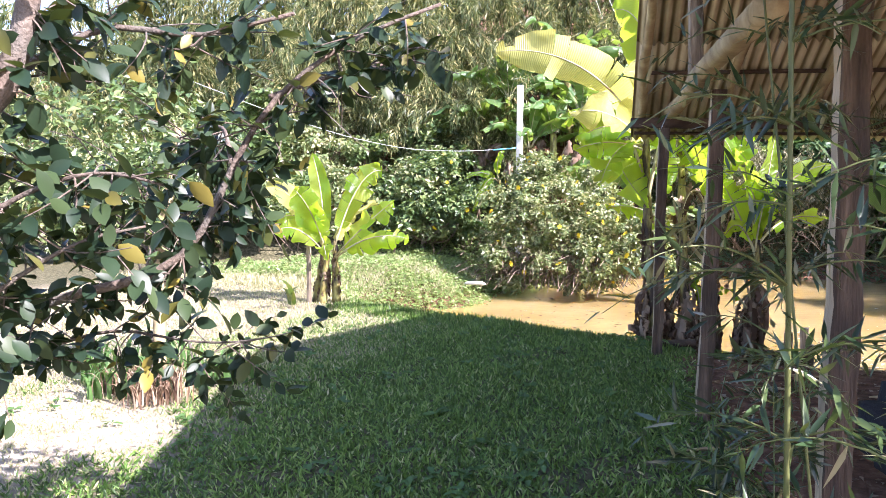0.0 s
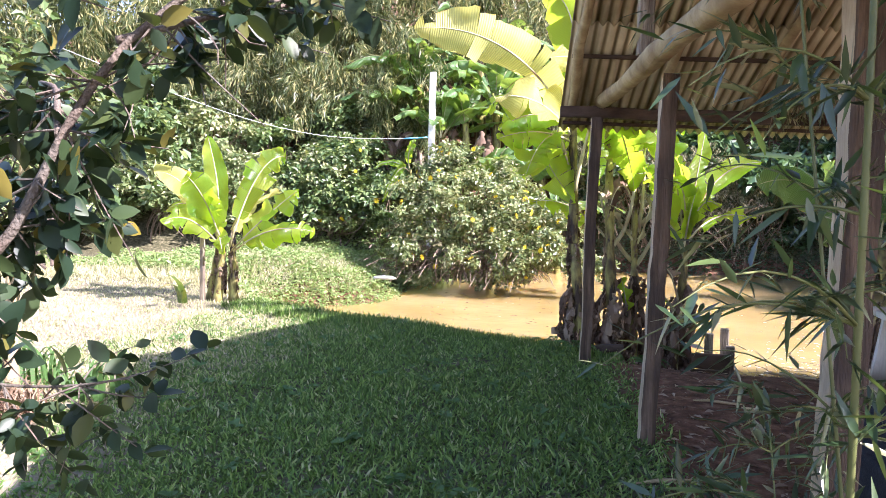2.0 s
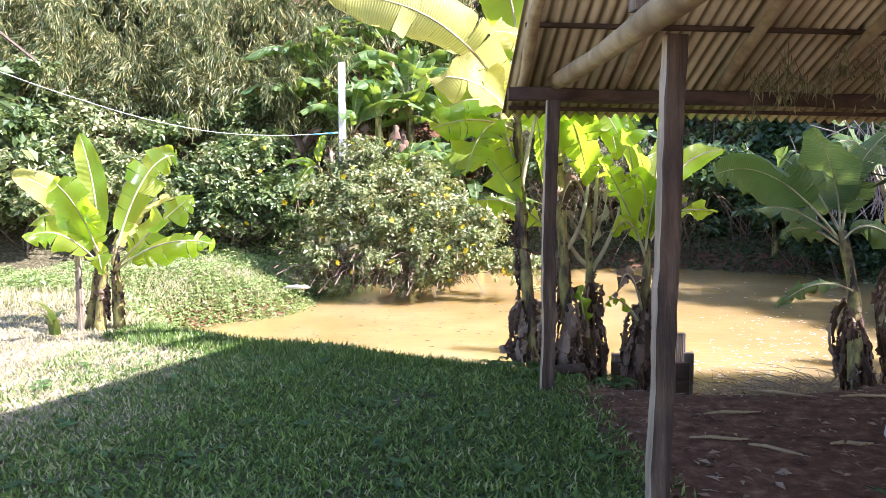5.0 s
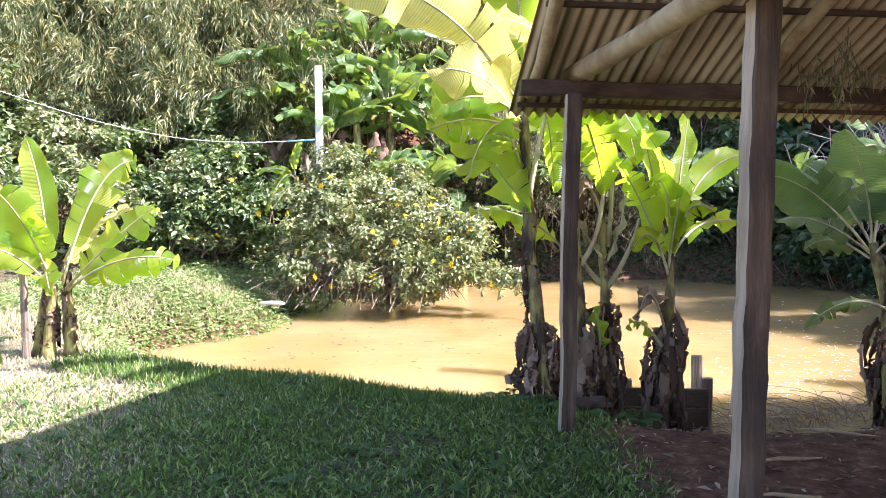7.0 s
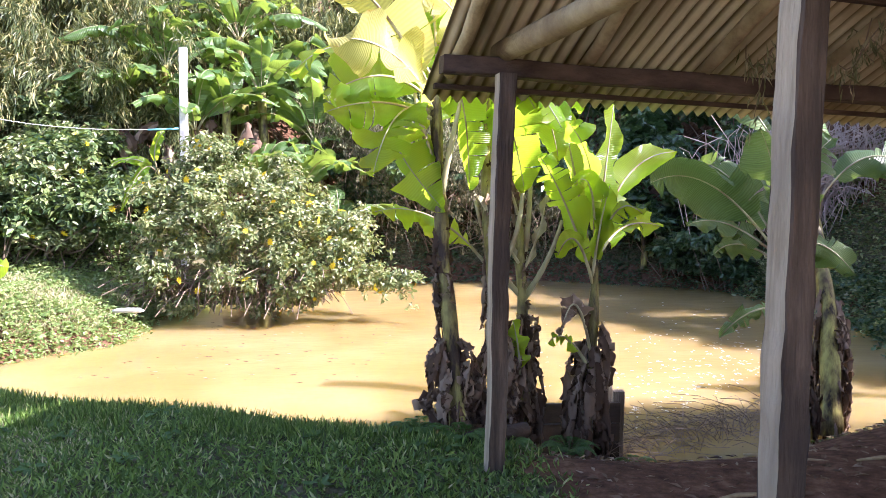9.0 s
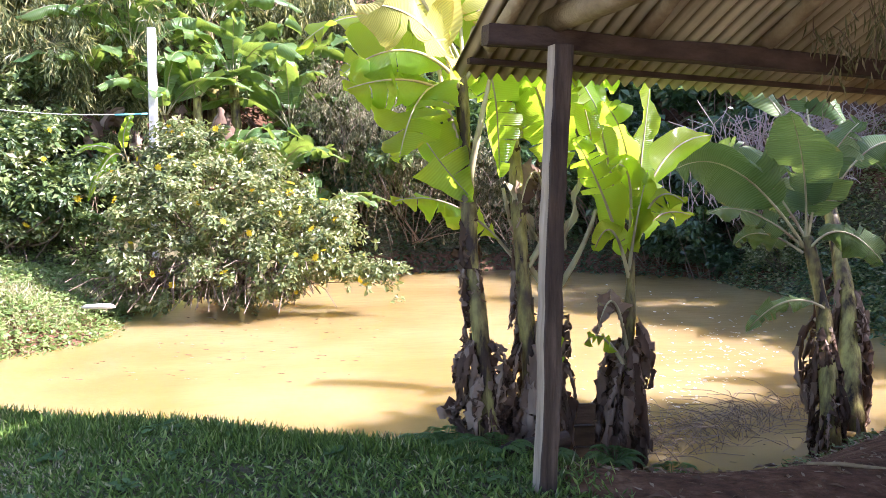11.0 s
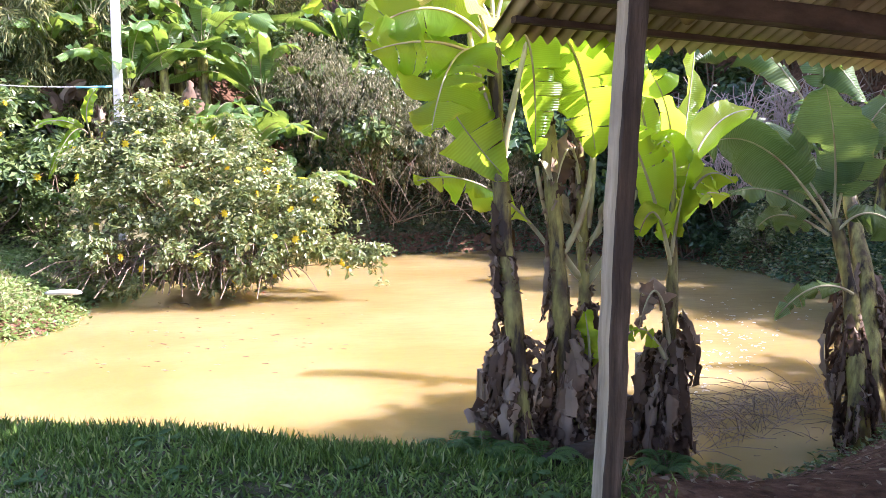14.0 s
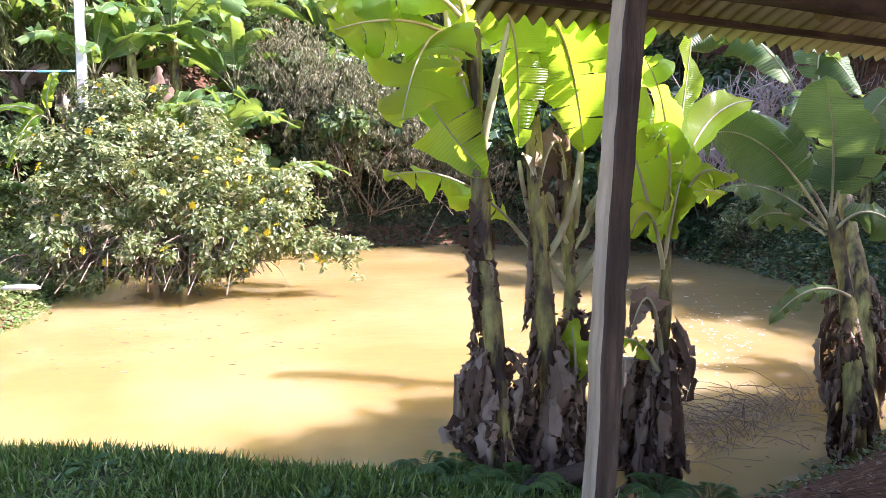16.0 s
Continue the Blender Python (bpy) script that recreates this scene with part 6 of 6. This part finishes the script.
for x, y, z in ((0.27, 0.10, 0.64), (0.20, 0.35, 0.80), (0.02, 0.38, 0.72), (-0.5, 0.1, 0.6)):
    part("corner_post", mesh("corner_post", *bar((x, y, -0.4), (x, y, z), 0.10, 0.09, (1, 0, 0), 6, 0.003), M["timber"]), sluice, "grey weathered corner post")
for k in range(2):
    part("plank", mesh("plank", *bar((0.27, 0.15, 0.1 + 0.2 * k), (0.10, 0.55, 0.1 + 0.2 * k), 0.03, 0.18, None, 5, 0.003), M["wet_wood"]), sluice)
stump = thing("mooring_post", "weathered grey post standing in the pond", "post", (-0.17, 9.02, -1.2))
part("shaft", mesh("shaft", *bar((0, 0, -0.4), (0.02, 0.03, 0.80), 0.16, 0.15, (1, 0.2, 0), 12, 0.006), M["timber"]), stump)
stone = thing("bank_stone", "long pale stone lying on the grassy bank", "stone", (-5.85, 13.7, -0.58))
part("body", mesh("body", *tube([(-0.26, 0, 0.02), (-0.2, 0, 0.02), (0.0, 0.02, 0.03), (0.2, 0.0, 0.03), (0.27, 0, 0.02)], [0.01, 0.035, 0.045, 0.04, 0.012], 9, 0.15), M["concrete"], True), stone)


def fern(at, n, long):
    t = thing("fern", "low green fern at the foot of the banana plants", "fern", at, "ferns by the pond")
    for k in range(n):
        a = 6.283 * k / n + rng.uniform(-0.3, 0.3)
        o = np.array((math.cos(a), math.sin(a), 0))
        ln = long * rng.uniform(0.7, 1.1)
        q = curve3(((0, 0, 0), o * ln * 0.45 + np.array((0, 0, ln * 0.5)), o * ln + np.array((0, 0, ln * 0.25))), 22)
        s = np.array((-o[1], o[0], 0))
        c = np.concatenate([q[2:], q[2:]])
        w = np.sin(np.linspace(0.25, 1, 20) * math.pi) * ln * 0.24 + 0.01
        ax = np.concatenate([np.repeat(s[None], 20, 0), np.repeat(-s[None], 20, 0)]) + o * 0.45
        v, f = diamonds(c, ax, np.repeat(np.array((0, 0, 1.0))[None], 40, 0) + o * 0.2, np.concatenate([w, w]), 0.016 + 0.03 * long, 0.1)
        v2, f2 = tube(q, 0.003, 4)
        part("frond", mesh("frond", *merge((v, f), (v2, f2)), M["fern"]), t)


for x, y, l in ((-0.48, 6.45, 0.22), (-0.18, 6.32, 0.22), (0.12, 6.35, 0.18), (-0.62, 6.75, 0.24), (0.5, 6.4, 0.2), (1.0, 6.9, 0.22)):
    fern((x, y, float(height(x, y))), 9, l)
lg = thing("fallen_log", "short rotten log lying at the banana plants' foot", "log", (0.0, 6.38, float(height(0.0, 6.38)) + 0.05))
part("body", mesh("body", *tube([(-0.22, -0.1, 0.0), (-0.1, -0.04, 0.02), (0.08, 0.05, 0.03), (0.24, 0.12, 0.04)], [0.05, 0.06, 0.055, 0.045], 10, 0.12), M["wet_wood"], True), lg)

# ---------------------------------------------------------------- turf, ground cover, litter
def soil_amount(x, y):
    lu, lv = (x - 0.03) * 0.959 + (y - 5.8) * 0.282, (x - 0.03) * 0.282 - (y - 5.8) * 0.959
    return soft((lu + 0.15) / 0.7) * soft((lv + 2.2) / 0.5) * soft((7.0 - lv) / 1.0)


def scatter(n, x0, x1, y0, y1):
    x, y = rng.uniform(x0, x1, n), rng.uniform(y0, y1, n)
    return x, y, height(x, y), pond_distance(x, y)


def stuff(name, label, category, v, f, mat):
    return tagged(new(name, mesh(name, v, f, mat)), label, category, kind="stuff")


def blades(n, area, lo, hi, w, keep, lean=0.45, mat=None):
    x, y, z, d = scatter(n, *area)
    ok = keep(x, y, z, d)
    x, y, z = x[ok], y[ok], z[ok]
    c = np.stack([x, y, z - 0.005], 1)
    ax = np.array((0, 0, 1.0)) + rng.normal(0, lean, c.shape) * np.array((1, 1, 0.2))
    ln = rng.uniform(lo, hi, len(c))
    return diamonds(c, ax, unit(len(c)), ln, w * rng.uniform(0.7, 1.3, len(c)), 0.2)


def patchy(x, y):
    return np.sin(x * 2.1 + 0.7) * np.sin(y * 1.7 + x) + 0.6 * np.sin(x * 5.3 - y * 4.1)


def joined(pieces):
    V, F, o = [], [], 0
    for v, f in pieces:
        V.append(np.asarray(v))
        F += (np.asarray(f) + o).tolist()
        o += len(v)
    return np.concatenate(V), F


# green blades thin out where the lawn is coloured as sunlit
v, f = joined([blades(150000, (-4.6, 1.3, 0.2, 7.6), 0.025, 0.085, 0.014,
                      lambda x, y, z, d: (rng.random(len(x)) > soil_amount(x, y) * 1.15) & (z > -0.45) & (patchy(x, y) + rng.normal(0, 0.7, len(x)) > -1.2) & (rng.random(len(x)) > worn_or_sunlit(x, y) * 1.5), 1.1),
               blades(34000, (-4.8, 1.0, 5.6, 8.2), 0.04, 0.125, 0.008,
                      lambda x, y, z, d: (d > 0.3) & (d < 2.2) & (z < 0.03) & (z > -0.75) & (rng.random(len(x)) > soil_amount(x, y)), 0.4)])
stuff("lawn_grass", "short green lawn grass, longer along the pond's edge", "grass", v, f, M["grass"])
# pale blades that hold the open lawn's sunlight in their colour
v, f = joined([blades(70000, (-10.5, -3.2, -0.5, 11.5), 0.03, 0.075, 0.013, lambda x, y, z, d: (z > -0.75) & (rng.random(len(x)) > worn_or_sunlit(x, y) * 0.6), 0.7),
               blades(20000, (-5.0, -2.4, -0.5, 7.0), 0.02, 0.06, 0.011, lambda x, y, z, d: (z > -0.3) & (rng.random(len(x)) > worn_or_sunlit(x, y) * 0.6), 0.7),
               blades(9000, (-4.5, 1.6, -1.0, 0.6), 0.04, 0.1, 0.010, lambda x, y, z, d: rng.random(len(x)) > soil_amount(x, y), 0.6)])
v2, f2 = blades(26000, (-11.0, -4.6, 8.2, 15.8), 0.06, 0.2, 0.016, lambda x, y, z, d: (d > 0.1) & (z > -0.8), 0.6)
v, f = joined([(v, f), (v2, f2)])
stuff("sunny_grass", "lawn grass tinted pale for the sunlight on the open lawn", "grass", v, f, M["sunlit_grass"])
# weeds with small round leaves among the grass
wc, wa = [], []
for k in range(150):
    x, y = rng.uniform(-4.0, 0.9), rng.uniform(1.6, 6.9)
    if soil_amount(np.array(x), np.array(y)) > 0.6:
        continue
    z = float(height(x, y)) + 0.03
    for j in range(rng.integers(5, 12)):
        a = rng.uniform(0, 6.283)
        wc.append((x + rng.normal(0, 0.02), y + rng.normal(0, 0.02), z))
        wa.append((math.cos(a), math.sin(a), rng.uniform(0.1, 0.7)))
wc, wa = np.array(wc), np.array(wa)
ls = rng.uniform(0.03, 0.085, len(wc))
v, f = leaves(wc, wa, np.array((0, 0, 1.0)) + rng.normal(0, 0.2, wc.shape), ls, ls * 0.5, OVAL, 0.2, 0.3)
stuff("lawn_weeds", "broad-leaved weeds growing in the lawn", "weeds", v, f, M["fern"])


def cover(n, area, size, keep, hi, mat, name, label):
    x, y, z, d = scatter(n, *area)
    ok = keep(x, y, z, d)
    x, y, z = x[ok], y[ok], z[ok]
    h = rng.random(len(x)) ** 1.5 * hi * (0.5 + 0.5 * np.sin(x * 3 + y) * np.sin(y * 2.3 - x)) + 0.01
    c = np.stack([x, y, z + h], 1)
    ln = size * rng.uniform(0.6, 1.3, len(c))
    v, f = diamonds(c, unit(len(c)) * np.array((1, 1, 0.4)), np.array((0, 0, 1.0)) + rng.normal(0, 0.4, c.shape), ln, ln * 0.6)
    stuff(name, label, "ground cover", v, f, mat)


cover(52000, (-11.0, -4.2, 9.2, 17.5), 0.085, lambda x, y, z, d: (d > 0.02) & (z < 0.9), 0.28, M["cover_leaf"], "ground_cover", "bright leafy ground cover on the sunny bank")
cover(42000, (-3.8, 9.5, 12.0, 22.0), 0.11, lambda x, y, z, d: (d > -0.12) & (d < 2.2) & (z < 1.6), 0.35, M["dark_shrub_leaf"], "shore_cover", "dark creeping leaves along the far shore")
cover(30000, (5.0, 9.5, 12.0, 18.5), 0.10, lambda x, y, z, d: (d > 0.0) & (d < 3.2), 0.16, M["pale_shrub_leaf"], "pale_shore_cover", "pale sunlit creeping leaves on the bank")
cover(5000, (0.2, 5.0, 7.6, 10.6), 0.06, lambda x, y, z, d: (d > -0.1) & (d < 1.0), 0.12, M["shrub_leaf"], "shore_weeds", "low weeds on the muddy near shore")
# leaf litter and sticks on the shelter's soil floor
x, y, z, d = scatter(5200, -0.2, 5.0, 1.0, 8.6)
ok = (rng.random(len(x)) < soil_amount(x, y)) & (z > -0.9)
c = np.stack([x, y, z + 0.008], 1)[ok]
ax = unit(len(c)) * np.array((1, 1, 0.08))
ln = rng.uniform(0.02, 0.10, len(c))
v, f = diamonds(c, ax, np.array((0, 0, 1.0)) + rng.normal(0, 0.2, c.shape), ln, ln * rng.uniform(0.1, 0.5, len(c)))
stuff("leaf_litter", "dry fallen leaves and straw on bare soil", "leaf litter", v, f, M["litter"])
for k, (x, y, a, l) in enumerate(((1.15, 4.9, 0.1, 0.34), (1.45, 4.78, -0.4, 0.3), (1.9, 4.95, 0.2, 0.25), (1.3, 5.5, 0.3, 0.4), (1.75, 6.1, -0.2, 0.5), (2.3, 6.0, 0.15, 0.45), (0.95, 3.2, 0.5, 0.4))):
    o = np.array((math.cos(a), math.sin(a), 0)) * l / 2
    s = thing("fallen_stick", "pale dry stick lying on the soil floor", "stick", (x, y, float(height(x, y)) + 0.012))
    part("shaft", mesh("shaft", *tube([-o, -o * 0.3 + np.array((0, 0.015, 0.004)), o * 0.4, o], [0.006, 0.012, 0.011, 0.004], 6, 0.15), M["pale_log"], True), s)
# drifting leaves and scum on the water, drowned twigs by the near shore
n = 420
x = rng.normal(2.6, 1.1, n) + 0.0
y = 8.9 + (x - 1.2) * 1.1 + rng.exponential(1.6, n)
ok = pond_distance(x, y) < -0.05
c = np.stack([x, y, np.full(n, WATER_Z + 0.006)], 1)[ok]
ln = rng.uniform(0.03, 0.11, len(c))
v, f = diamonds(c, unit(len(c)) * np.array((1, 1, 0)) + 1e-3, np.repeat(np.array((0, 0, 1.0))[None], len(c), 0), ln, ln * 0.45, 0.05)
stuff("floating_leaves", "pale leaves and scum floating on the pond", "floating leaves", v, f, M["scum"])
n = 150
x, y = rng.uniform(-6, -1.5, n), rng.uniform(11, 15, n)
ok = pond_distance(x, y) < -0.1
c = np.stack([x, y, np.full(n, WATER_Z + 0.006)], 1)[ok]
ln = rng.uniform(0.04, 0.14, len(c))
v, f = diamonds(c, np.repeat(np.array((1.0, 0.1, 0))[None], len(c), 0), np.repeat(np.array((0, 0, 1.0))[None], len(c), 0), ln, ln * 0.25, 0.05)
stuff("floating_straw", "straw drifting on the pond", "floating leaves", v, f, M["litter"])
hv = []
for k in range(520):
    x, y = rng.uniform(1.0, 3.4), 0
    y = np.interp(x, [1.0, 3.2], [8.1, 9.2]) + rng.uniform(-0.3, 0.9)
    p0 = np.array((x, y, WATER_Z - 0.03 if pond_distance(x, y) < 0 else float(height(x, y)) - 0.02))
    p2 = p0 + np.array((rng.normal(0, 0.35), rng.normal(0.05, 0.2), rng.uniform(0.02, 0.28)))
    hv.append(tube(curve3((p0, (p0 + p2) / 2 + np.array((0, 0, 0.08)), p2), 4), 0.003, 3, cap=False))
v, f = merge(*hv)
stuff("drowned_twigs", "tangle of dry twigs and stalks at the water's edge", "twigs", v, f, M["twig"])
